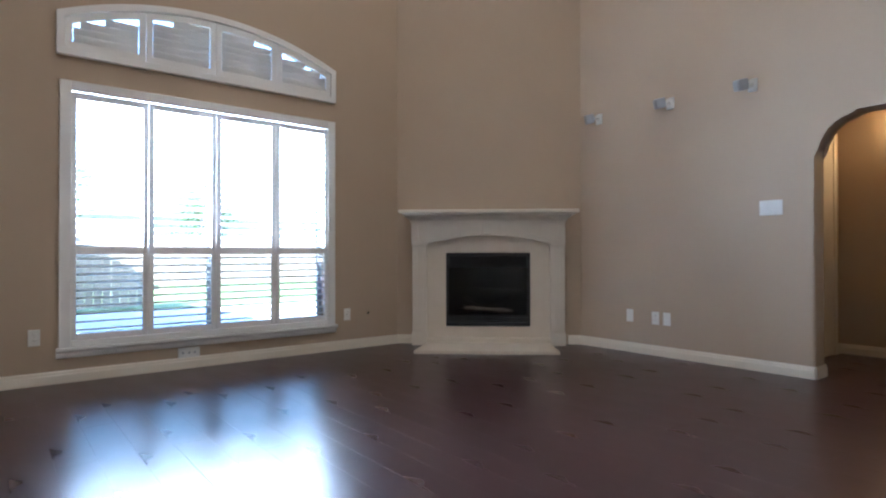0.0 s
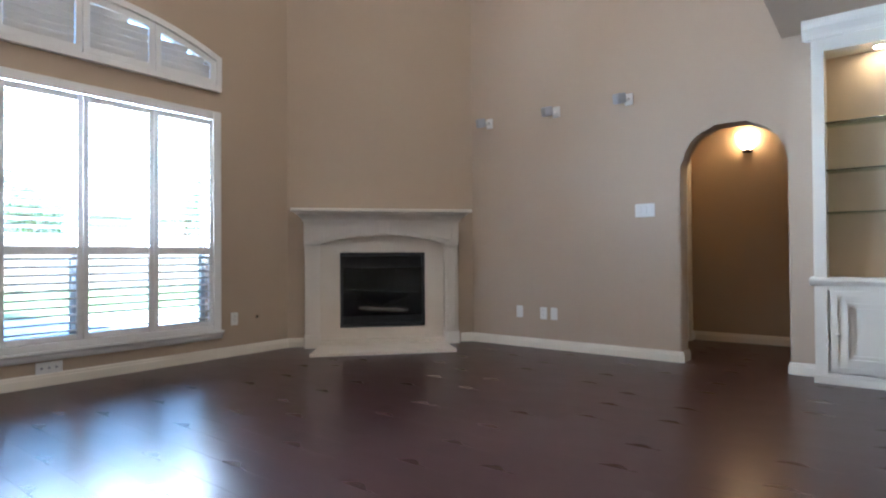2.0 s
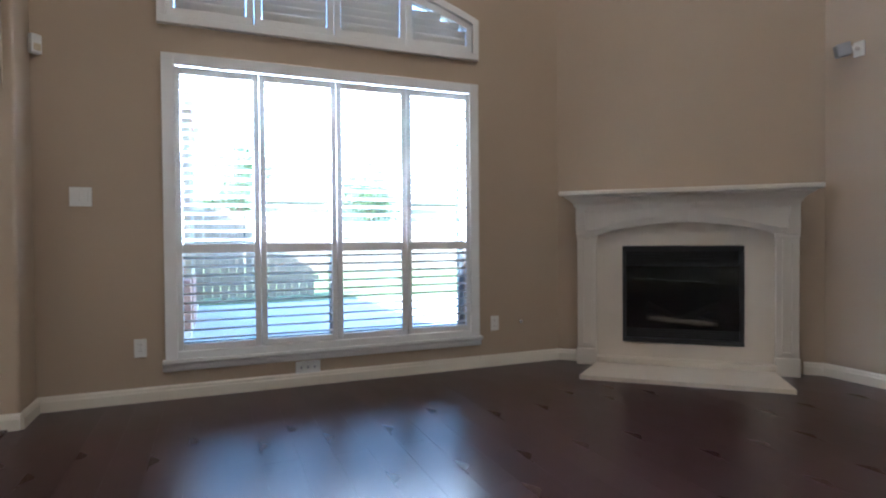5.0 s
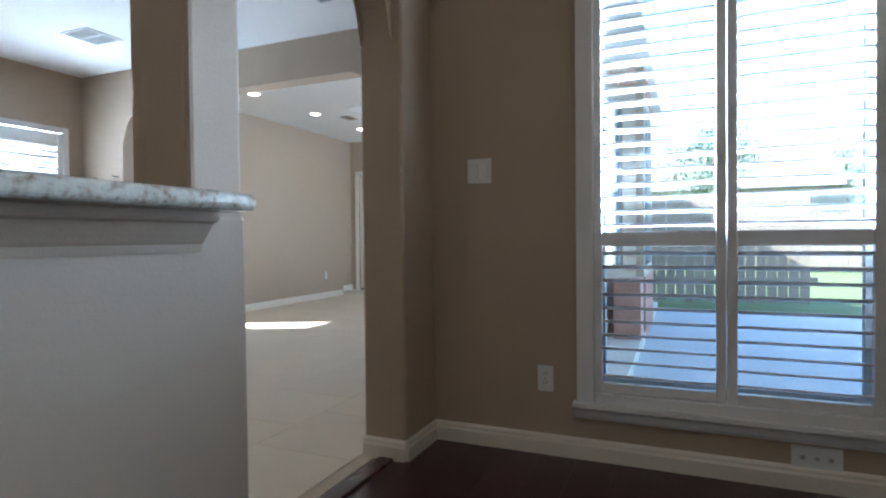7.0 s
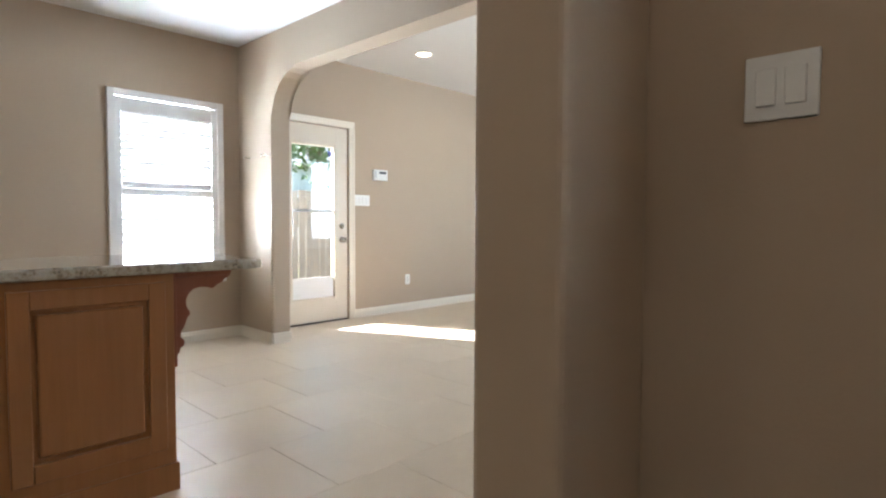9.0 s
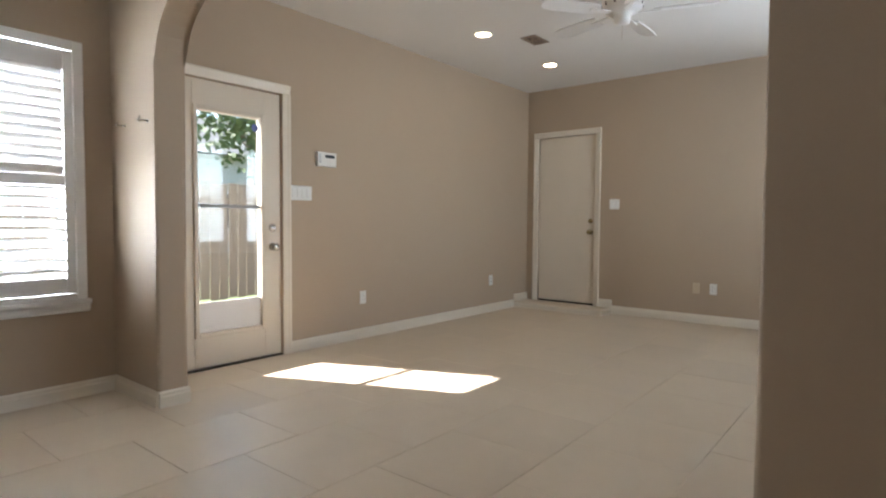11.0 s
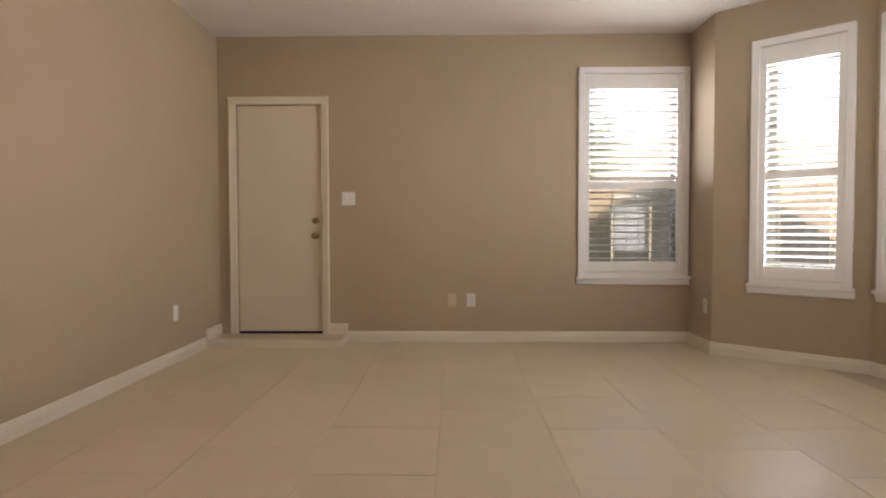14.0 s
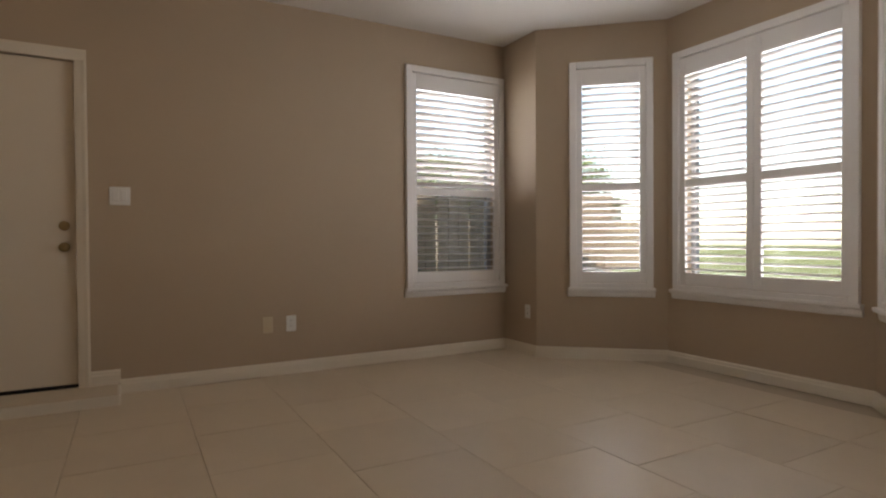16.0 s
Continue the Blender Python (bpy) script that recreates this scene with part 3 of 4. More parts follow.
part("surround", prism([(0.30, 0.02), (0.505, 0.02), (0.505, 0.93), (1.35, 0.93), (1.35, 0.02), (1.56, 0.02), (1.56, 1.12), (0.30, 1.12)], 0.0, 0.075, fy), STONE, fire, "ivory cast stone surround")
part("surround", prism([(0.505, 0.02), (1.35, 0.02), (1.35, 0.185), (0.505, 0.185)], 0.0, 0.075, fy), STONE, fire)
for x0 in (0.168, 1.545):
    leg = part("leg", box((x0, -0.12, 0.0), (x0 + 0.143, -0.0, 1.005), 0.004), MANTEL, fire, "ivory panelled leg")
    part("plinth", box((x0 - 0.008, -0.13, 0.0), (x0 + 0.151, -0.004, 0.13), 0.006), MANTEL, leg)
    r = bmesh.new()
    panel_ring(r, [(x0 + 0.035, 0.17), (x0 + 0.108, 0.17), (x0 + 0.108, 0.97), (x0 + 0.035, 0.97)], 0.014, 0.117, 0.140)
    part("panel_moulding", r, MANTEL, leg)
    part("leg_cap", box((x0 - 0.004, -0.13, 0.985), (x0 + 0.147, -0.003, 1.012), 0.004), MANTEL, leg)
n = 20
bot = [(0.312 + (1.544 - 0.312) * i / n, 1.012 + 0.092 * math.sin(math.pi * i / n) ** 0.85) for i in range(n + 1)]
frieze = prism([(0.16, 1.012)] + bot + [(1.69, 1.012), (1.69, 1.245), (0.16, 1.245)], 0.0, 0.14, fy)
frieze.normal_update()
bmesh.ops.triangulate(frieze, faces=[f for f in frieze.faces if len(f.verts) > 4])
fr = part("frieze", frieze, MANTEL, fire, "ivory arched frieze with two panels")
for s in (0, 1):
    up = [(0.222, 1.05), (0.222, 1.218), (0.84, 1.218), (0.84, 1.155)] + [(0.84 - 0.56 * i / 8, 1.155 - 0.105 * (i / 8) ** 1.6) for i in range(1, 9)]
    if s:
        up = [(1.85 - u, z) for u, z in up]
    r = bmesh.new()
    panel_ring(r, up, 0.014, 0.138, 0.162)
    part("panel_moulding", r, MANTEL, fr)
part("keystone", box((0.872, -0.15, 1.115), (0.978, -0.13, 1.235), 0.004), MANTEL, fr)
COVE = [(0.14, 1.235), (0.155, 1.235), (0.155, 1.25), (0.165, 1.262), (0.185, 1.282), (0.212, 1.297), (0.222, 1.30), (0.222, 1.312), (0.255, 1.316), (0.262, 1.322), (0.262, 1.345), (0.255, 1.352), (0.0, 1.352), (0.0, 1.235)]
cornice = bmesh.new()
rows = []
for e in (-1, 1):
    rows.append([cornice.verts.new(Vector((0.925 + e * (0.765 + max(0.0, d - 0.14) * 0.95), -d, z))) for d, z in COVE])
k = len(COVE)
for i in range(k):
    cornice.faces.new((rows[0][i], rows[0][(i + 1) % k], rows[1][(i + 1) % k], rows[1][i]))
cornice.faces.new(rows[0])
cornice.faces.new(rows[1][::-1])
part("mantel_shelf", cornice, MANTEL, fire, "ivory moulded mantel shelf")
part("hearth", prism([(0.318, -0.12), (1.536, -0.12), (1.56, -0.62), (0.232, -0.62)], 0.0, 0.03, lambda u, v, d: Vector((u, v, d))), STONE, fire, "low ivory stone hearth slab")
part("hearth", box((0.312, -0.15, 0.03), (1.543, -0.076, 0.075), 0.008), STONE, fire)
fb = bmesh.new()
for a, b in (((0.505, -0.085, 0.885), (1.35, -0.03, 0.925)), ((0.505, -0.085, 0.188), (1.35, -0.03, 0.225)), ((0.505, -0.085, 0.225), (0.535, -0.03, 0.885)), ((1.32, -0.085, 0.225), (1.35, -0.03, 0.885))):
    add_box(fb, a, b, 0.003, 1)
part("firebox_frame", fb, BLACK, fire, "black metal firebox frame")
for i in range(4):
    part("grille_slat", box((0.54, -0.075, 0.80 + i * 0.022), (1.315, -0.055, 0.811 + i * 0.022), 0.002, 1), BLACK, fire)
    part("grille_slat", box((0.54, -0.075, 0.235 + i * 0.016), (1.315, -0.055, 0.243 + i * 0.016), 0.002, 1), BLACK, fire)
part("grille_rail", box((0.535, -0.07, 0.775), (1.32, -0.05, 0.796), 0.002, 1), BLACK, fire, "black grille rail")
ins = bmesh.new()
for a, b in (((0.53, -0.032, 0.2), (1.325, -0.026, 0.9)), ((0.53, -0.05, 0.205), (1.325, -0.03, 0.3))):
    add_box(ins, a, b)
part("firebox", ins, FIREBOX, fire, "black firebox back")
for lx, lz, ll, rot, rr in ((0.93, 0.36, 0.5, 4, 0.035), (0.80, 0.42, 0.26, 28, 0.024), (1.06, 0.43, 0.3, -24, 0.026)):
    lg = turned([(rr * 0.85, -ll / 2), (rr, -ll / 4), (rr * 0.92, 0), (rr * 1.04, ll / 4), (rr * 0.8, ll / 2)], 10)
    part("log", lg, LOG, fire, "charred ceramic log", pose(lx, -0.05, lz, 0, 90 + rot, 0), True)
part("fire_screen", box((0.535, -0.079, 0.30), (1.32, -0.076, 0.775)), FIREGLASS, fire, "dark glass fire screen")


# ---- built-in shelf cabinet ----
CABM = pose(4.97, -4.25, 0, 0, 0, -90)     # x runs south along the wall, -y into the room
cab = thing("built_in_cabinet", CABM, "cream painted built-in cabinet with lit glass shelves", "cabinet")
CW, CD = 1.25, 0.22
for a, b in (((0.0, -CD, 0.0), (0.075, 0.0, 2.42)), ((CW - 0.075, -CD, 0.0), (CW, 0.0, 2.42)), ((0.075, -CD, 2.27), (CW - 0.075, 0.0, 2.42)), ((0.075, -CD, 0.63), (CW - 0.075, 0.0, 0.70)), ((0.075, -CD, 0.0), (CW - 0.075, 0.0, 0.075)), ((CW / 2 - 0.03, -CD, 0.075), (CW / 2 + 0.03, 0.0, 0.63)), ((0.075, -CD + 0.03, 0.075), (CW - 0.075, 0.0, 0.63))):
    part("carcass_board", box(a, b, 0.002, 1), TRIM, cab)
part("back_panel", box((0.075, -0.012, 0.70), (CW - 0.075, -0.001, 2.27)), BACKTAN, cab, "cabinet back, shade and warm lamp light put into its tan")
part("ledge", sweep([(-CD + 0.01, 0.668), (-CD - 0.012, 0.668), (-CD - 0.02, 0.685), (-CD - 0.03, 0.69), (-CD - 0.035, 0.705), (-CD - 0.03, 0.722), (-CD + 0.2, 0.722), (-CD + 0.2, 0.70)], CW + 0.05, pose(-0.025, 0, 0)), TRIM, cab, "moulded ledge")
part("crown", sweep([(-CD, 2.36), (-CD - 0.012, 2.36), (-CD - 0.018, 2.39), (-CD - 0.05, 2.43), (-CD - 0.055, 2.45), (-CD - 0.055, 2.488), (0.0, 2.488), (0.0, 2.42), (-CD, 2.42)], CW + 0.1, pose(-0.05, 0, 0)), TRIM, cab, "moulded crown")
part("base_moulding", box((-0.008, -CD - 0.014, 0.0), (CW + 0.008, -CD + 0.01, 0.055), 0.005), TRIM, cab)
for z in (1.16, 1.45, 1.775):
    s = part("shelf", box((0.077, -CD + 0.01, z), (CW - 0.077, -0.014, z + 0.008)), FROST, cab, "clear glass shelf")
    s.visible_shadow = False
for x0 in (0.09, CW / 2 + 0.035):
    x1 = x0 + CW / 2 - 0.125
    dr = part("door", box((x0, -CD - 0.018, 0.085), (x1, -CD - 0.001, 0.635), 0.004), TRIM, cab, "cream raised panel door")
    r = bmesh.new()
    for inset, wd, h0, h1 in ((0.03, 0.014, 0.016, 0.03), (0.08, 0.026, 0.016, 0.04), (0.115, 0.012, 0.016, 0.03)):
        pts = [(x0 + inset, 0.085 + inset), (x1 - inset, 0.085 + inset), (x1 - inset, 0.635 - inset), (x0 + inset, 0.635 - inset)]
        panel_ring(r, pts, wd, CD + h0, CD + h1)
    part("door_moulding", r, TRIM, dr)
    part("knob", turned([(0.006, 0), (0.006, 0.012), (0.013, 0.018), (0.014, 0.026), (0.008, 0.032)], 14, pose(x0 + 0.04, -CD - 0.018, 0.345, 90)), TRIM, dr, "cream round knob", smooth=True)
for x in (CW * 0.3, CW * 0.72):
    pl = part("puck_lamp", turned([(0.03, 2.262), (0.042, 2.262), (0.045, 2.271)], 20, pose(x, -CD * 0.5, 0)), CHROME, cab, "nickel puck lamp")
    part("lens", turned([(0.026, 2.258), (0.027, 2.2615)], 16, pose(x, -CD * 0.5, 0)), PUCK_ON, pl, "glowing warm lens")

# ---- hall: sconce and door ----
sc = thing("wall_sconce", pose(6.40, -3.58, 2.02, 0, 0, -90), "lit half-bowl glass sconce on the hall wall", "wall lamp")
bowl = bmesh.new()
prof = [(0.03, -0.10), (0.062, -0.07), (0.085, -0.02), (0.098, 0.035), (0.102, 0.06), (0.096, 0.06), (0.08, 0.0), (0.05, -0.06)]
rings = []
for r_, z_ in prof:
    rings.append([bowl.verts.new((r_ * math.cos(math.pi * i / 16), -r_ * math.sin(math.pi * i / 16), z_)) for i in range(17)])
for p, q in zip(rings, rings[1:]):
    for i in range(16):
        bowl.faces.new((p[i], p[i + 1], q[i + 1], q[i]))
part("shade", bowl, SHADE_ON, sc, "glowing frosted glass shade", smooth=True)
part("backplate", box((-0.045, -0.012, -0.13), (0.045, -0.0, 0.03), 0.004), BRONZE, sc, "dark bronze backplate")
part("finial", turned([(0.006, -0.125), (0.02, -0.115), (0.028, -0.098)], 14, pose(0, -0.02, 0)), BRONZE, sc, smooth=True)

hd = thing("door_hall", pose(5.53, -3.05, 0, 0, 0, 0), "white painted door in the hall, closed", "door", kind="structure")
part("casing", box((0.02, -0.02, 0), (0.09, 0.0, 2.06), 0.004), TRIM, hd)
part("casing", box((0.70, -0.02, 0), (0.77, 0.0, 2.06), 0.004), TRIM, hd)
part("casing", box((0.09, -0.02, 1.99), (0.70, 0.0, 2.06), 0.004), TRIM, hd)
part("leaf", box((0.095, -0.012, 0.01), (0.695, -0.001, 1.985), 0.002), TRIM, hd)
part("knob", turned([(0.02, 0), (0.012, 0.01), (0.012, 0.03), (0.026, 0.04), (0.026, 0.055), (0.015, 0.062)], 16, pose(0.15, -0.012, 0.9, 90)), BRASS, hd, smooth=True)


# ---- plates, outlets, switches ----
def plate(m, kind, label, mat=None):
    """x along the wall, -y into the room, about the centre."""
    mat = mat or PLASTIC
    wide = {"outlet": 0.07, "single": 0.07, "double": 0.116, "triple": 0.165, "quad": 0.21, "long": 0.165}[kind]
    h = 0.114 if kind != "long" else 0.085
    names = {"outlet": "wall_outlet", "long": "cable_plate"}
    t = thing(names.get(kind, "light_switch"), m, label, "outlet" if kind in ("outlet", "long") else "switch")
    part("cover_plate", box((-wide / 2, -0.006, -h / 2), (wide / 2, 0.0, h / 2), 0.003, 2), mat, t)
    if kind == "outlet":
        for z in (-0.02, 0.02):
            part("socket", turned([(0.017, 0), (0.0165, 0.003)], 16, pose(0, -0.006, z, 90)), mat, t)
            sl = bmesh.new()
            for x in (-0.006, 0.006):
                add_box(sl, (x - 0.0012, -0.0098, z - 0.002), (x + 0.0012, -0.0088, z + 0.007))
            part("slot", sl, SHADOWGAP, t)
        part("screw", turned([(0.003, 0), (0.0025, 0.0015)], 8, pose(0, -0.006, 0, 90)), CHROME, t)
    elif kind == "long":
        for x in (-0.045, 0.0, 0.045):
            part("jack", turned([(0.009, 0), (0.008, 0.004), (0.005, 0.005)], 12, pose(x, -0.006, 0, 90)), GREYP, t)
    else:
        n = {"single": 1, "double": 2, "triple": 3, "quad": 4}[kind]
        for i in range(n):
            x = (i - (n - 1) / 2) * 0.046
            part("rocker", box((x - 0.0165, -0.0105, -0.033), (x + 0.0165, -0.004, 0.033), 0.002, 1), mat, t)
    return t


NORTH, EAST, WEST = lambda x, z: pose(x, 0.0, z), lambda y, z: pose(4.97, y, z, 0, 0, -90), lambda y, z: pose(WX0, y, z, 0, 0, 90)
WNORTH = lambda x, z: pose(x, WN, z)
for x in (0.535, 2.985):
    plate(NORTH(x, 0.335), "outlet", "white duplex outlet on the window wall")
plate(NORTH(1.55, 0.125), "long", "white cable plate with three jacks below the window")
plate(NORTH(0.235, 1.262), "double", "white double rocker switch on the taupe wall")
plate(EAST(-1.80, 0.34), "single", "white blank plate near the fireplace")
plate(EAST(-2.06, 0.335), "outlet", "white duplex outlet near the fireplace")
plate(EAST(-2.17, 0.335), "single", "white cable plate near the fireplace")
plate(EAST(-3.03, 1.265), "triple", "white triple switch plate beside the arch")
plate(pose(0.086, -1.515, 0.285, 0, 0, 90), "outlet", "white duplex outlet on the bar wall")
plate(WEST(2.638, 1.253), "quad", "white four-gang switch beside the glass door")
for y, z in ((3.30, 0.363), (5.305, 0.364)):
    plate(WEST(y, z), "outlet", "white duplex outlet low on the long wall")
plate(WNORTH(-3.19, 1.25), "double", "white double switch beside the cream door")
plate(WNORTH(-2.288, 0.363), "single", "almond cable plate low on the wall", IVORY)
plate(WNORTH(-2.123, 0.363), "outlet", "white duplex outlet low on the wall")
plate(pose(WX1, 5.775, 0.36, 0, 0, -90), "outlet", "white outlet in the bay corner")
gv = thing("gas_valve", pose(3.22, 0.0, 0.335), "small round brass gas key escutcheon on the wall", "gas valve")
part("escutcheon", turned([(0.018, 0), (0.016, 0.004), (0.007, 0.006)], 16, pose(0, 0, 0, 90)), CHROME, gv)
part("key_hole", turned([(0.006, 0), (0.005, 0.008)], 12, pose(0, -0.004, 0, 90)), BRONZE, gv)


# ---- speakers on the wall ----
def wall_speaker(y, z, turn):
    t = thing("wall_speaker", pose(4.97, y, z, 0, 0, -90), "small silver satellite speaker on a white wall bracket", "speaker", "surround speakers")
    part("wall_plate", box((-0.035, -0.016, -0.05), (0.035, 0.0, 0.05), 0.006), PLASTIC, t, "white wall plate")
    part("arm", turned([(0.013, 0), (0.011, 0.05), (0.016, 0.06)], 12, pose(0, -0.012, 0, 90)), PLASTIC, t)
    b = part("speaker_box", box((-0.042, -0.04, -0.042), (0.042, 0.04, 0.042), 0.008), GREYP, t, "silver grey speaker box", pose(-0.055, -0.085, 0.0, 12, 8, turn))
    part("grille", box((-0.037, -0.044, -0.037), (0.037, -0.039, 0.037), 0.002, 1), ROPE, b, "grey cloth grille")
    return t


for y, turn in ((-1.47, -42), (-2.215, -40), (-2.905, -36)):
    wall_speaker(y, 2.235, turn)
se = thing("motion_detector", pose(0.012, -0.014, 2.13, 0, 0, 45), "white motion sensor high in the corner", "sensor")
part("housing", box((-0.03, -0.045, -0.055), (0.03, 0.0, 0.055), 0.008), PLASTIC, se)
part("lens", box((-0.02, -0.05, -0.04), (0.02, -0.044, 0.0), 0.003), IVORY, se)

# ---- breakfast bar ----
bt = thing("bar_top", pose(0, 0, 0), "speckled granite breakfast bar top with a rounded edge", "countertop")
tm = bmesh.new()
out = [(-0.22, -3.3), (0.255, -3.3), (0.255, -1.53), (0.24, -1.485), (0.19, -1.46), (0.085, -1.46), (0.085, -1.523), (-0.07, -1.523), (-0.22, -1.523)]
add_prism(tm, out, 1.02, 1.058, lambda u, v, d: Vector((u, v, d)))
bmesh.ops.bevel(tm, geom=[e for e in tm.edges if abs(e.verts[0].co.z - e.verts[1].co.z) < 1e-6], offset=0.014, segments=4, affect="EDGES", profile=0.5)
part("slab", tm, GRANITE, bt)
tr = thing("bar_trim", pose(0, 0, 0), "taupe painted crown moulding under the bar top", "trim", kind="structure")
CROWN = [(0.0, 0.932), (0.008, 0.932), (0.012, 0.95), (0.018, 0.956), (0.03, 0.972), (0.045, 0.995), (0.06, 1.0), (0.066, 1.008), (0.066, 1.02), (0.0, 1.02)]
part("moulding", sweep([(-u, v) for u, v in CROWN], 1.80, pose(0.086, -3.3, 0, 0, 0, 90)), WALL, tr)

# ---- kitchen peninsula ----
pn = thing("peninsula_cabinet", pose(-1.70, -0.30, 0) @ Matrix.Diagonal((1, 1, 1.05, 1)), "honey maple peninsula cabinet with a raised end panel", "cabinet")
part("body", box((-0.62, -1.9, 0.10), (0.0, 0.0, 0.788), 0.003), MAPLE, pn)
part("toe_kick", box((-0.56, -1.9, 0.0), (-0.0, -0.52, 0.10)), MAPLE, pn)
part("base_rail", box((-0.6, -0.52, 0.0), (0.01, 0.008, 0.10), 0.003), MAPLE, pn)
for y0, y1 in ((-0.51, -0.035), (-1.05, -0.57), (-1.6, -1.12)):
    r = bmesh.new()
    px = lambda u, v, d: Vector((d, u, v))
    for a, b in (((y0, 0.16), (y0 + 0.06, 0.76)), ((y1 - 0.06, 0.16), (y1, 0.76)), ((y0 + 0.06, 0.16), (y1 - 0.06, 0.22)), ((y0 + 0.06, 0.70), (y1 - 0.06, 0.76))):
        add_box(r, (-0.002, a[0], a[1]), (0.016, b[0], b[1]), 0.003, 1)
    fl = part("door", r, MAPLE, pn, "maple raised panel")
    part("panel", box((-0.002, y0 + 0.075, 0.235), (0.012, y1 - 0.075, 0.685), 0.009, 2), MAPLE, fl)
pt = thing("kitchen_countertop", pose(-1.70, -0.30, 0) @ Matrix.Diagonal((1, 1, 1.05, 1)), "speckled granite peninsula top with overhang", "countertop")
tm = box((-0.66, -1.94, 0.79), (0.03, 0.36, 0.828))
bmesh.ops.bevel(tm, geom=[e for e in tm.edges if abs(e.verts[0].co.z - e.verts[1].co.z) > 0.01], offset=0.04, segments=4, affect="EDGES", profile=0.5)
bmesh.ops.bevel(tm, geom=[e for e in tm.edges if abs(e.verts[0].co.z - e.verts[1].co.z) < 1e-6 and e.calc_length() > 0.004], offset=0.012, segments=3, affect="EDGES", profile=0.5)
part("slab", tm, GRANITE, pt)
SC = [(0, 0), (0.235, 0), (0.225, -0.025), (0.205, -0.035), (0.195, -0.047), (0.17, -0.06), (0.155, -0.072), (0.135, -0.066), (0.11, -0.062), (0.08, -0.068), (0.06, -0.085), (0.05, -0.11), (0.052, -0.135), (0.063, -0.155), (0.065, -0.165), (0.052, -0.18), (0.045, -0.205), (0.03, -0.23), (0.028, -0.25), (0.042, -0.265), (0.04, -0.285), (0.027, -0.29), (0.022, -0.31), (0, -0.33)]
for x in (-0.05, -0.55):
    cb = thing("corbel", pose(-1.70 + x, -0.30, 0.829), "reddish carved wooden scroll corbel under the counter", "corbel", "counter corbels")
    c = prism(SC, -0.035, 0.035, lambda u, v, d: Vector((d, u, v)))
    c.normal_update()
    bmesh.ops.triangulate(c, faces=[f for f in c.faces if len(f.verts) > 4])
    part("scroll", c, CORBEL, cb)
    part("back_plate", box((-0.045, 0.0, -0.36), (0.045, 0.012, -0.002), 0.004), CORBEL, cb)
    part("cap", box((-0.045, 0.012, -0.02), (0.045, 0.225, -0.001), 0.004), CORBEL, cb)


# ---- doors of the wing ----
def casing(parent, w, h, mat, wide=0.065):
    prof = [(0, 0), (wide, 0), (wide, 0.02), (wide - 0.012, 0.022), (wide - 0.03, 0.016), (0.012, 0.012), (0.0, 0.008)]
    for x0, s in ((0.0, -1), (w, 1)):
        part("casing", prism([(x0 + s * u, d) for u, d in prof], 0.0, h, lambda u, v, d: Vector((u, -v, d))), mat, parent)
    part("casing", prism([(h + u, d) for u, d in prof], -wide, w + wide, lambda u, v, d: Vector((d, -v, u))), mat, parent)


def knob_set(parent, x, z, y, mat, bolt):
    part("knob", turned([(0.03, 0), (0.03, 0.006), (0.012, 0.01), (0.011, 0.03), (0.026, 0.04), (0.028, 0.052), (0.018, 0.062)], 18, pose(x, y, z, 90)), mat, parent, "round door knob", smooth=True)
    part("deadbolt", turned([(0.03, 0), (0.029, 0.008), (0.018, 0.014)], 18, pose(x, y, z + bolt, 90)), mat, parent, "round deadbolt", smooth=True)
    part("thumb_turn", box((x - 0.016, y - 0.026, z + bolt - 0.005), (x + 0.016, y - 0.012, z + bolt + 0.005), 0.002), mat, parent)


gd = thing("door_glass", pose(WX0, 1.625, 0, 0, 0, 90) @ Matrix.Diagonal((1, 1, 1.015, 1)), "cream exterior door with a tall glass pane, closed", "door", kind="structure")
casing(gd, 0.845, 1.965, TRIM)
lf = bmesh.new()
for a, b in (((0.004, 0.02, 0.012), (0.15, 0.062, 1.955)), ((0.70, 0.02, 0.012), (0.838, 0.062, 1.955)), ((0.15, 0.02, 0.012), (0.70, 0.062, 0.22)), ((0.15, 0.02, 1.785), (0.70, 0.062, 1.955))):
    add_box(lf, a, b, 0.002, 1)
leaf = part("leaf", lf, DOORP, gd, "cream painted door leaf")
gf = bmesh.new()
for a, b in (((0.15, 0.006, 0.22), (0.18, 0.076, 1.785)), ((0.67, 0.006, 0.22), (0.70, 0.076, 1.785)), ((0.18, 0.006, 0.22), (0.67, 0.076, 0.25)), ((0.18, 0.006, 1.755), (0.67, 0.076, 1.785))):
    add_box(gf, a, b, 0.005, 1)
part("glass_frame", gf, DOORP, leaf, "cream raised glass frame")
part("muntin", box((0.18, 0.03, 1.105), (0.67, 0.055, 1.128)), ROPE, leaf, "grey bar across the glass")
part("lower_screen", box((0.18, 0.036, 0.25), (0.67, 0.048, 0.455)), WHITE, leaf, "white panel low in the glass")
g = part("pane", box((0.175, 0.04, 0.455), (0.675, 0.045, 1.76)), GLASS, leaf, "clear glass pane")
g.visible_shadow = False
part("sticker", turned([(0.028, 0), (0.028, 0.001)], 20, pose(0.635, 0.036, 1.69, 90)), BLUE, leaf, "small round blue sticker")
part("sticker_bars", box((0.20, 0.033, 0.275), (0.29, 0.0355, 0.30)), PLASTIC, leaf, "small white label")
knob_set(leaf, 0.765, 0.825, 0.02, CHROME, 0.14)
part("threshold", box((0.0, 0.0, -0.004), (0.845, 0.12, 0.010), 0.003), BRONZE, gd, "dark bronze threshold")
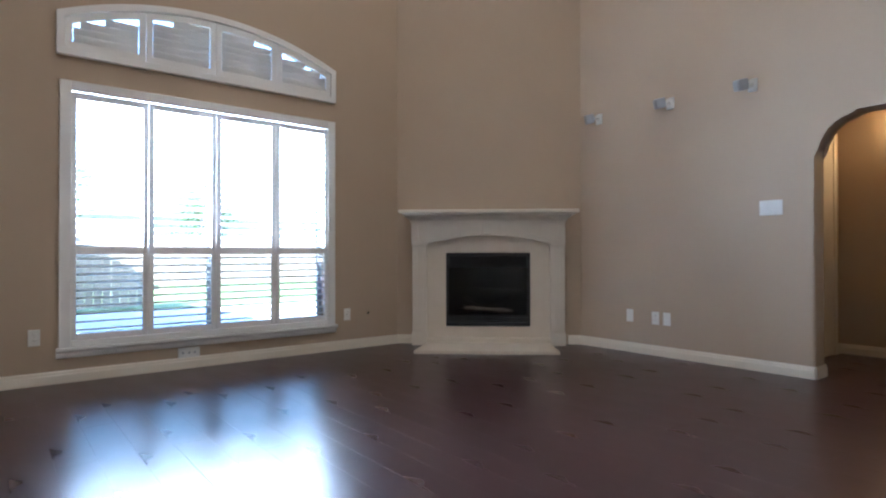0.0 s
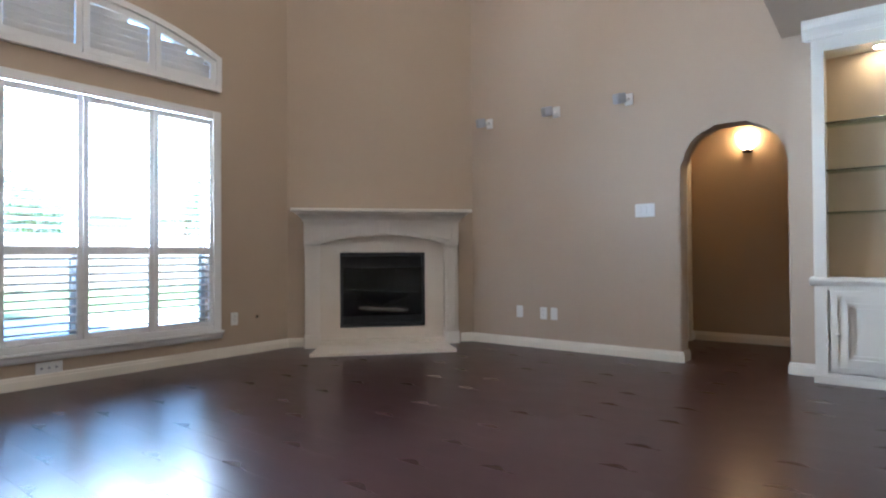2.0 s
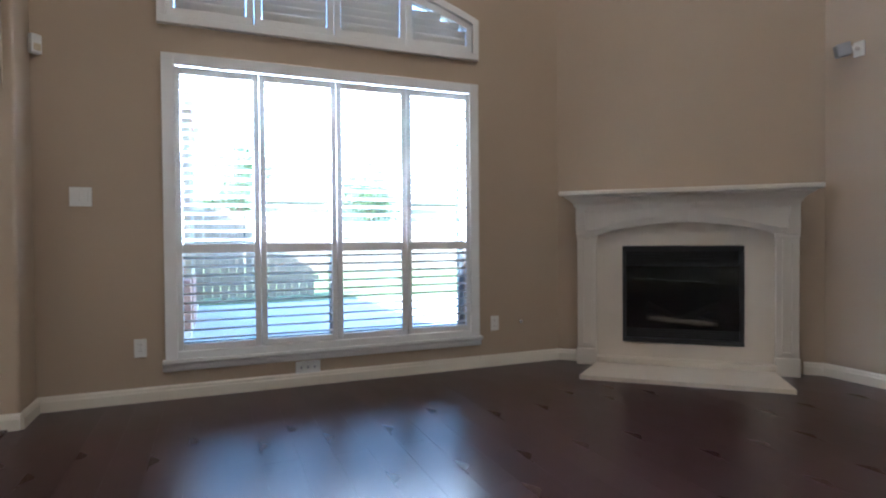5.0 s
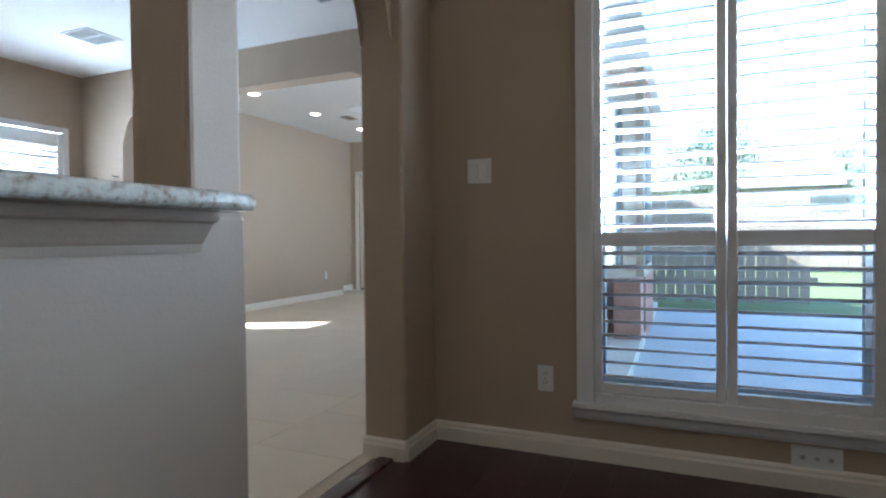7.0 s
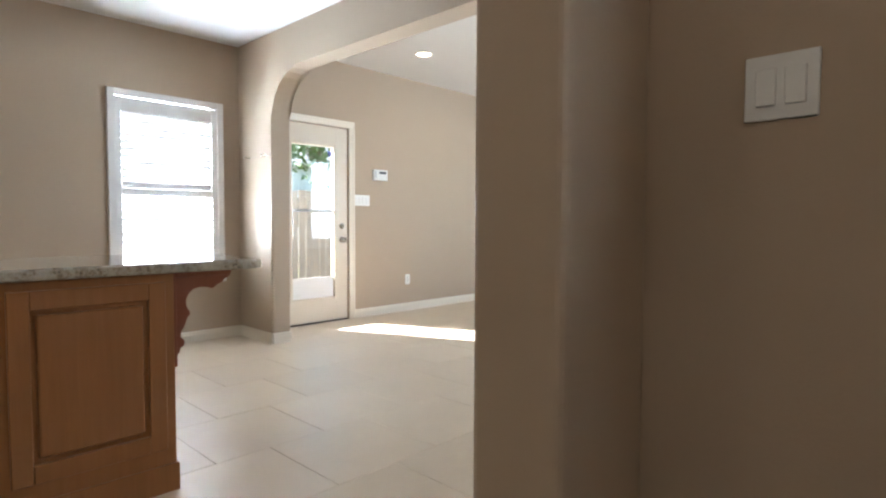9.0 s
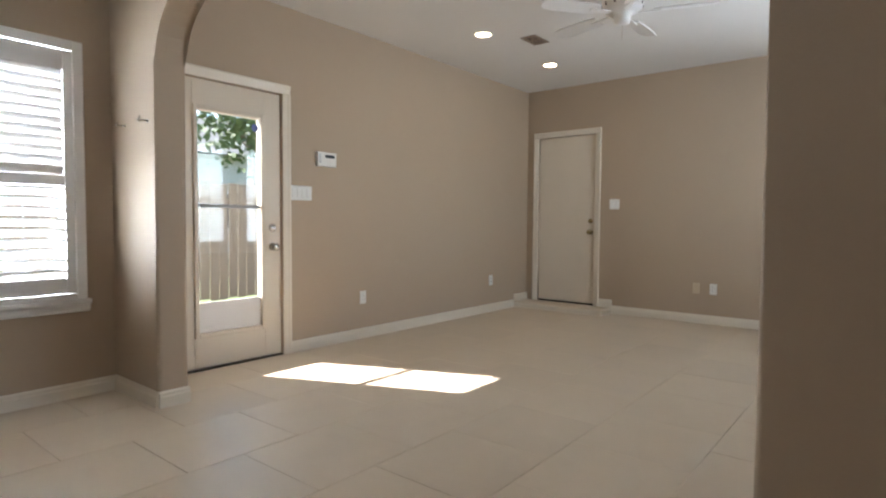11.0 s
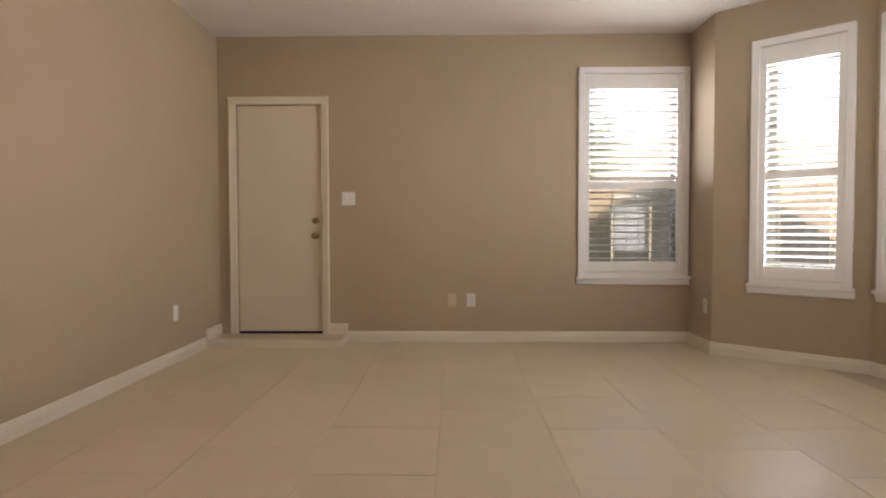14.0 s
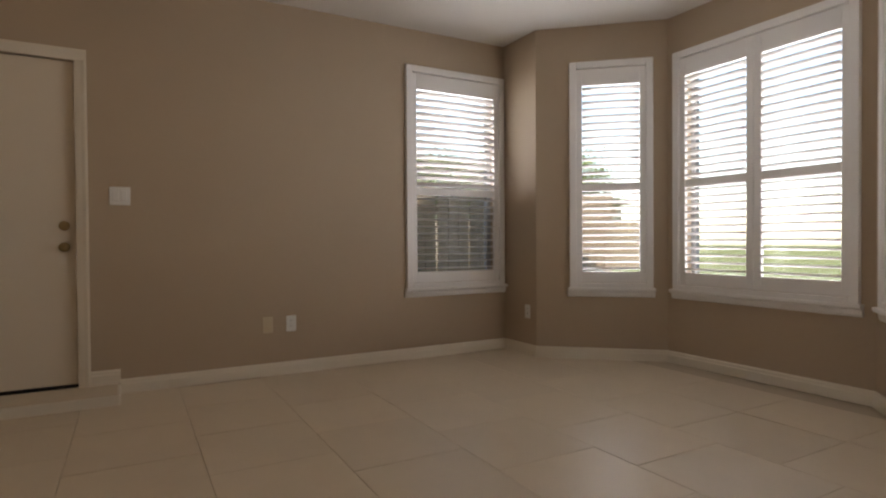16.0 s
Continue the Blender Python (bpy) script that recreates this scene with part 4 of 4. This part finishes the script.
for z in (0.25, 1.0, 1.72):
    part("hinge", turned([(0.006, -0.045), (0.006, 0.045)], 8, pose(0.002, 0.014, z)), CHROME, gd)

d2 = thing("door_cream", pose(-4.17, WN, 0.06), "plain cream flush door, closed, above a low step", "door", kind="structure")
casing(d2, 0.745, 2.01, TRIM)
l2 = part("leaf", box((0.004, 0.025, 0.025), (0.741, 0.065, 2.005), 0.002), DOORP, d2, "cream flush door leaf")
knob_set(l2, 0.683, 0.87, 0.025, BRASS, 0.13)
# Dark strip paints the shade below the leaf.
part("door_gap", box((0.0, 0.03, 0.002), (0.745, 0.12, 0.022)), SHADOWGAP, d2, "dark strip standing for the shade in the gap under the door")
slab("step", (WX0, WN - 0.30, -0.004), (-3.20, WN, 0.06), TRIM, "low cream step before the cream door", "step", 0.006)
slab("step_top", (WX0 + 0.015, WN - 0.285, 0.06), (-3.215, WN - 0.001, 0.066), TILE, "beige tile on the low step", "step")
baseboard(-3.20, WN, -3.36, WN, 0.066)
baseboard(WX0, WN, WX0, WN - 0.30, 0.066)
baseboard(WX0, 1.56, WX0, 1.44)

# ---- keypad, hooks ----
th = thing("alarm_keypad", pose(WX0, 2.88, 1.535, 0, 0, 90), "white wall keypad with a small dark display", "keypad")
part("housing", box((-0.098, -0.03, -0.058), (0.098, 0.0, 0.058), 0.006), PLASTIC, th)
part("display", box((-0.02, -0.032, 0.012), (0.075, -0.029, 0.038), 0.001), DISPLAY, th, "small dark display")
for i in range(4):
    part("key", box((-0.085, -0.033, 0.03 - i * 0.02), (-0.06, -0.029, 0.04 - i * 0.02), 0.002), GREYP, th)
for x in (-4.133, -3.845):
    hk = thing("wall_hook", pose(x, 1.27, 1.57), "small nickel double coat hook on the taupe wall", "hook", "coat hooks")
    part("plate", turned([(0.012, 0), (0.011, 0.004)], 12, pose(0, 0, 0, 90)), CHROME, hk)
    part("peg", turned([(0.005, 0), (0.005, 0.04), (0.011, 0.044), (0.010, 0.05)], 12, pose(0, -0.003, 0, 90)), CHROME, hk, smooth=True)
    part("peg", turned([(0.004, 0), (0.004, 0.03), (0.008, 0.034)], 10, pose(0.0, -0.044, 0.022, 180)), CHROME, hk, smooth=True)


# ---- ceiling fittings ----
BRASSY = plain("vent_tan", (0.30, 0.22, 0.16), 0.5)

def can_lamp(x, y, z, size=1.0, glow=None):
    t = thing("recessed_or_fill_lamp", pose(x, y, z) @ Matrix.Scale(size, 4), "lit white recessed ceiling lamp, unseen added fill outside the wing", "ceiling lamp", "recessed lamps")
    ring = bmesh.new()
    prof = [(0.066, -0.001), (0.068, -0.006), (0.088, -0.005), (0.092, -0.001)]
    rs = [[ring.verts.new((r * math.cos(2 * math.pi * i / 28), r * math.sin(2 * math.pi * i / 28), zz)) for i in range(28)] for r, zz in prof]
    for p, q in zip(rs, rs[1:]):
        for i in range(28):
            ring.faces.new((p[i], p[(i + 1) % 28], q[(i + 1) % 28], q[i]))
    part("trim_ring", ring, PLASTIC, t, smooth=True)
    part("bulb", turned([(0.02, -0.006), (0.055, -0.004), (0.066, -0.0015)], 24), glow or CAN_ON, t, "glowing warm lamp")
    return t


for y in (2.76, 3.945, 5.14):
    can_lamp(-3.51, y, H_WING)


# Unseen fill lamps, added to lift the living room and kitchen walls.
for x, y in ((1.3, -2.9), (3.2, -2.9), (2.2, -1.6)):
    can_lamp(x, y, H_LIV, 1.6, FILL_ON)
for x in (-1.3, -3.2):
    can_lamp(x, -2.3, H_KIT, 1.2, FILL_ON)


def ceiling_vent(x, y, z, w, l, turn, label, mat=None):
    mat = mat or PLASTIC
    t = thing("ceiling_vent", pose(x, y, z, 0, 0, turn), label, "vent")
    # Dark sheet stands for the unlit duct behind the slats.
    part("backing", box((-w / 2 + 0.02, -l / 2 + 0.02, -0.002), (w / 2 - 0.02, l / 2 - 0.02, -0.0005)), SHADOWGAP, t)
    f = bmesh.new()
    for a, b in (((-w / 2, -l / 2), (-w / 2 + 0.025, l / 2)), ((w / 2 - 0.025, -l / 2), (w / 2, l / 2)), ((-w / 2 + 0.025, -l / 2), (w / 2 - 0.025, -l / 2 + 0.025)), ((-w / 2 + 0.025, l / 2 - 0.025), (w / 2 - 0.025, l / 2)), ((-w / 2 + 0.025, -0.008), (w / 2 - 0.025, 0.008))):
        add_box(f, (*a, -0.009), (*b, -0.0005), 0.003, 1)
    part("frame", f, mat, t)
    n = int((w - 0.05) / 0.022)
    for i in range(n):
        xx = -w / 2 + 0.03 + (w - 0.06) * (i + 0.5) / n
        part("slat", box((xx - 0.006, -l / 2 + 0.026, -0.006), (xx + 0.003, l / 2 - 0.026, -0.003)), mat, t)
    return t


for x, y in ((-3.15, 0.555), (-1.03, 0.626)):
    ceiling_vent(x, y, H_KIT, 0.30, 0.32, 0, "white louvred ceiling vent in the kitchen")
ceiling_vent(-3.23, 4.34, H_WING, 0.15, 0.25, 0, "small tan louvred ceiling vent", BRASSY)

fan = thing("ceiling_fan", pose(-2.21, 3.78, H_WING), "white five-blade ceiling fan, at rest", "ceiling fan")
part("canopy", turned([(0.13, 0.0), (0.14, -0.02), (0.14, -0.05)], 24), WHITE, fan, smooth=True)
part("motor", turned([(0.14, -0.05), (0.142, -0.08), (0.14, -0.11), (0.125, -0.14), (0.10, -0.155), (0.06, -0.165), (0.055, -0.20), (0.05, -0.225), (0.025, -0.235)], 28), WHITE, fan, "white motor housing", smooth=True)
for i in range(12):
    part("vent_slot", box((0.132, -0.006, -0.12), (0.1405, 0.006, -0.095)), BRONZE, fan, "", pose(0, 0, 0, 0, 0, i * 30))
BL = [(0.20, -0.05), (0.28, -0.062), (0.5, -0.07), (0.585, -0.062), (0.61, -0.03), (0.61, 0.03), (0.585, 0.062), (0.5, 0.07), (0.28, 0.062), (0.20, 0.05)]
for i in range(5):
    b = part("blade", prism(BL, -0.004, 0.004, lambda u, v, d: Vector((u, v, d))), WHITE, fan, "white fan blade", pose(0, 0, -0.155, 0, 0, 20 + i * 72) @ pose(0, 0, 0, 12, 0, 0))
    part("blade_iron", box((0.10, -0.02, -0.012), (0.26, 0.02, -0.004), 0.004), WHITE, b)
part("pull_chain", turned([(0.0015, -0.33), (0.0015, -0.235)], 6), BRASS, fan)

# ---- outdoors ----
tagged(link("ground", box((-90, -60, -0.5), (90, 110, -0.16)), GRASS), "mown lawn around the house", "ground", kind="structure")
slab("patio", (0.45, 0.25, -0.3), (7.5, 6.4, -0.10), CONCRETE, "pale concrete patio", "patio")
slab("path_west", (-8.0, -1.0, -0.3), (-4.75, 4.5, -0.12), CONCRETE, "pale concrete side path", "path")
# Roof is out of view; its pitch is chosen to shade the fence.
gable = prism([(-4.85, H_WING + 0.1), (0.80, H_WING + 0.1), (-2.05, 4.6)], 1.2, 6.75, lambda u, v, d: Vector((u, d, v)))
tagged(link("wing_roof", gable, ROOF), "unseen shingled gable roof over the wing, shaped to shade the fence", "roof", kind="structure")
# Added eave edge out of view, placed to fit the door's sun patch.
slab("porch_fascia", (-4.93, 1.2, 2.52), (-4.85, 6.75, H_WING + 0.12), WHITE, "unseen white fascia board, set clear of the sun's way to the door", "fascia")
slab("roof_main", (-5.6, -8.5, H_LIV + 0.15), (6.5, 0.3, H_LIV + 0.4), ROOF, "shingled main roof", "roof")
slab("roof_kitchen", (-4.85, -8.5, H_KIT + 0.1), (-0.155, 1.2, H_KIT + 0.25), ROOF, "shingled kitchen roof", "roof")
slab("wall_outer_south", (-4.73, -8.2, H_SOF + 0.3), (6.2, -8.05, H_LIV), SIDING, "plain outer wall", "wall")


def brick_skin(name, m, length, height, openings):
    """Joined bricks along x on an outer face, out to +y."""
    verts, faces = [], []
    bw, bh, j = 0.195, 0.057, 0.010
    row = 0
    z = -0.12
    while z < height:
        x = -bw / 2 if row % 2 else 0.0
        while x < length:
            a, b = max(0.0, x), min(length, x + bw)
            if b - a > 0.03 and not any(o[0] < b and a < o[1] and o[2] < z + bh and z < o[3] for o in openings):
                o = len(verts)
                for yy in (0.0, 0.012):
                    for xx, zz in ((a, z), (b, z), (b, z + bh), (a, z + bh)):
                        verts.append((xx, yy, zz))
                for q in ((4, 5, 6, 7), (0, 1, 5, 4), (1, 2, 6, 5), (2, 3, 7, 6), (3, 0, 4, 7)):
                    faces.append(tuple(o + i for i in q))
            x += bw + j
        z += bh + j
        row += 1
    me = bpy.data.meshes.new(name)
    me.from_pydata([tuple(m @ Vector(v)) for v in verts], [], faces)
    me.materials.append(BRICK)
    return tagged(new(name, me), "red brick facing on the outside wall", "brick wall", kind="stuff")


brick_skin("brick_facing", pose(BAY_X + 0.2, BAY_N, 0, 0, 0, -90), BAY_N - BAY_S, 2.6, [(0.06, 1.34, 0.54, 2.36)])
brick_skin("brick_facing", BAY2 @ pose(0, 0.2, 0), BAY_L, 2.6, [(0.10, 0.76, 0.54, 2.36)])
brick_skin("brick_facing", pose(WX1 + 0.2, BAY_S - BAY_D, 0, 0, 0, -90), BAY_S - BAY_D - 1.44, 2.6, [])
slab("brick_pier", (0.48, 3.05, -0.12), (0.72, 3.45, 0.55), BRICK, "low red brick pier beside the patio", "pier")


def board_fence(name, x0, y0, x1, y1, h, label):
    d = Vector((x1 - x0, y1 - y0, 0))
    t = thing(name, pose(x0, y0, -0.16, 0, 0, math.degrees(math.atan2(d.y, d.x))), label, "fence")
    n = int(d.length / 0.15)
    mesh = None
    r = random.Random(5)
    for i in range(n):
        m = pose(i * 0.15, 0, r.uniform(-0.02, 0.02), 0, r.uniform(-0.5, 0.5), 0)
        if mesh is None:
            b = part("board", box((0, 0, 0.03), (0.14, 0.018, h), 0.003, 1), FENCE, t, "", m)
            mesh = b.data
        else:
            shared("board", mesh, t, m)
    for z in (0.35, h - 0.3):
        part("rail", box((0, 0.018, z), (d.length, 0.055, z + 0.09)), FENCE, t)
    for i in range(int(d.length / 2.4) + 1):
        part("post", box((i * 2.4, 0.018, 0), (i * 2.4 + 0.09, 0.1, h + 0.03)), FENCE, t)
    return t


board_fence("fence", -8.5, 7.9, 3.0, 7.9, 1.75, "weathered grey cedar board fence behind the wing")
board_fence("fence", -8.5, -2.0, -8.5, 7.9, 1.75, "weathered grey cedar board fence beside the side path")
board_fence("fence", 3.0, 17.0, 16.0, 17.0, 1.75, "weathered grey cedar board fence across the lawn")


def house(x, y, turn, w, d, h, label):
    t = thing("house", pose(x, y, -0.16, 0, 0, turn), label, "house")
    wl = part("wall", box((0, 0, 0), (w, d, h)), SIDING, t, "beige siding wall")
    o = 0.5
    rf = bmesh.new()
    a = [rf.verts.new(v) for v in ((-o, -o, h), (w + o, -o, h), (w + o, d + o, h), (-o, d + o, h))]
    k = [rf.verts.new(v) for v in ((d / 2, d / 2, h + d * 0.28), (w - d / 2, d / 2, h + d * 0.28))]
    for q in ((a[0], a[1], k[1], k[0]), (a[1], a[2], k[1]), (a[2], a[3], k[0], k[1]), (a[3], a[0], k[0]), (a[3], a[2], a[1], a[0])):
        rf.faces.new(q)
    part("roof", rf, ROOF, t, "grey shingle roof")
    n = int(w / 3)
    for i in range(n):
        wx = (i + 0.5) * w / n
        wd = part("window", box((wx - 0.6, -0.05, 0.9), (wx + 0.6, 0.0, 2.1), 0.01), WHITE, t, "white framed window")
        for s in (-0.29, 0.29):
            part("pane", box((wx + s - 0.24, -0.056, 0.97), (wx + s + 0.24, -0.05, 2.03)), DARKGLASS, wd)
    return t


house(-6, 24.0, 0, 26.0, 9.0, 3.0, "low beige neighbouring house with a shingle roof")
house(-17.0, -4, 90, 18.0, 6.0, 3.2, "beige neighbouring house beyond the side fence")


def tree(x, y, h, seed, spread):
    r = random.Random(seed)
    t = thing("tree", pose(x, y, -0.16), "leafy green garden tree", "tree")
    bm = bmesh.new()
    add_turned(bm, [(0.17, 0), (0.13, 0.6), (0.11, h * 0.35), (0.06, h * 0.6), (0.02, h * 0.85)], 10)
    tips = []
    for i in range(9):
        a, e = r.uniform(0, 6.28), r.uniform(0.5, 1.1)
        z0, ll = h * r.uniform(0.3, 0.65), spread * r.uniform(0.6, 1.0)
        m = pose(0, 0, z0, 0, 90 - math.degrees(e), math.degrees(a))
        add_turned(bm, [(0.05, 0), (0.03, ll * 0.5), (0.01, ll)], 7, m)
        tips += [m @ Vector((0, 0, ll * f)) for f in (0.5, 0.75, 1.0)]
    part("trunk", bm, BARK, t, "brown bark trunk and limbs")
    verts, faces = [], []
    for tip in tips + [Vector((0, 0, h * 0.85))] * 3:
        for _ in range(110):
            c = tip + Vector((r.gauss(0, 1), r.gauss(0, 1), r.gauss(0, 0.8))) * spread * 0.22
            u = Vector((r.gauss(0, 1), r.gauss(0, 1), r.gauss(0, 1))).normalized()
            v = u.orthogonal().normalized()
            s = r.uniform(0.05, 0.11)
            o = len(verts)
            verts += [tuple(c - u * s), tuple(c + v * s * 0.5), tuple(c + u * s), tuple(c - v * s * 0.5)]
            faces.append((o, o + 1, o + 2, o + 3))
    me = bpy.data.meshes.new("crown")
    me.from_pydata(verts, [], faces)
    me.materials.append(LEAF)
    c = new("crown", me)
    c.parent = t
    tagged(c, "crown of small green leaves")
    return t


for x, y, h, s, sp in ((2.0, 20.5, 5.5, 1, 2.0), (7.5, 21.0, 5.0, 2, 1.9), (-3.0, 21.5, 6.0, 3, 2.2), (-11.5, 6.9, 5.5, 4, 1.9), (-2.8, 11.0, 4.2, 5, 1.6), (12.5, 19.0, 5.0, 6, 1.8)):
    tree(x, y, h, s, sp)

# ---- floor pieces ----
tile_bed = bpy.data.objects["floor_kitchen"]
tb = box((-0.2635, -0.2685, -0.008), (0.2635, 0.2685, 0.0), 0.0015, 1)
bmesh.ops.recalc_face_normals(tb, faces=tb.faces)
tile_me = bpy.data.meshes.new("tile")
tb.to_mesh(tile_me)
tb.free()
tile_me.materials.append(TILE)
r = random.Random(3)
TW, TL = 0.529, 0.539
for i in range(-1, 9):
    x = -0.752 - TW / 2 - i * TW
    if x > 0.0 or x < -4.9:
        continue
    off = -0.10 if i % 2 == 0 else -0.39
    for k in range(-9, 13):
        y = off + (k + 0.5) * TL
        if y > WN + 0.1 or y < -4.6:
            continue
        shared("tile", tile_me, tile_bed, pose(x, y, r.uniform(-0.0006, 0.0006), 0, 0, 0))
bay_bed = bpy.data.objects["floor_bay"]
for k in range(2, 12):
    y = -0.10 + (k + 0.5) * TL
    if 1.6 < y < WN:
        shared("tile", tile_me, bay_bed, pose(-0.752 + 3 * TW / 2 + 0.004, y + 0.25, 0))
plank_bed = bpy.data.objects["floor_living"]
PWID, PLEN = 0.158, 1.32
pm = []
for ln in (PLEN, PLEN * 0.7, PLEN * 0.45):
    pb = box((-PWID / 2 + 0.0004, -ln / 2 + 0.0004, -0.012), (PWID / 2 - 0.0004, ln / 2 - 0.0004, 0.0))
    bmesh.ops.recalc_face_normals(pb, faces=pb.faces)
    me = bpy.data.meshes.new("plank")
    pb.to_mesh(me)
    pb.free()
    me.materials.append(WOODFLOOR)
    pm.append((ln, me))
col = 0
x = -0.115 + PWID / 2
while x < 6.4:
    y = 0.0
    first = True
    while y > -8.0:
        ln, me = pm[col % 3] if first else pm[0]
        first = False
        shared("plank", me, plank_bed, pose(x, y - ln / 2, 0.0))
        y -= ln
    x += PWID
    col += r.choice((1, 1, 2))
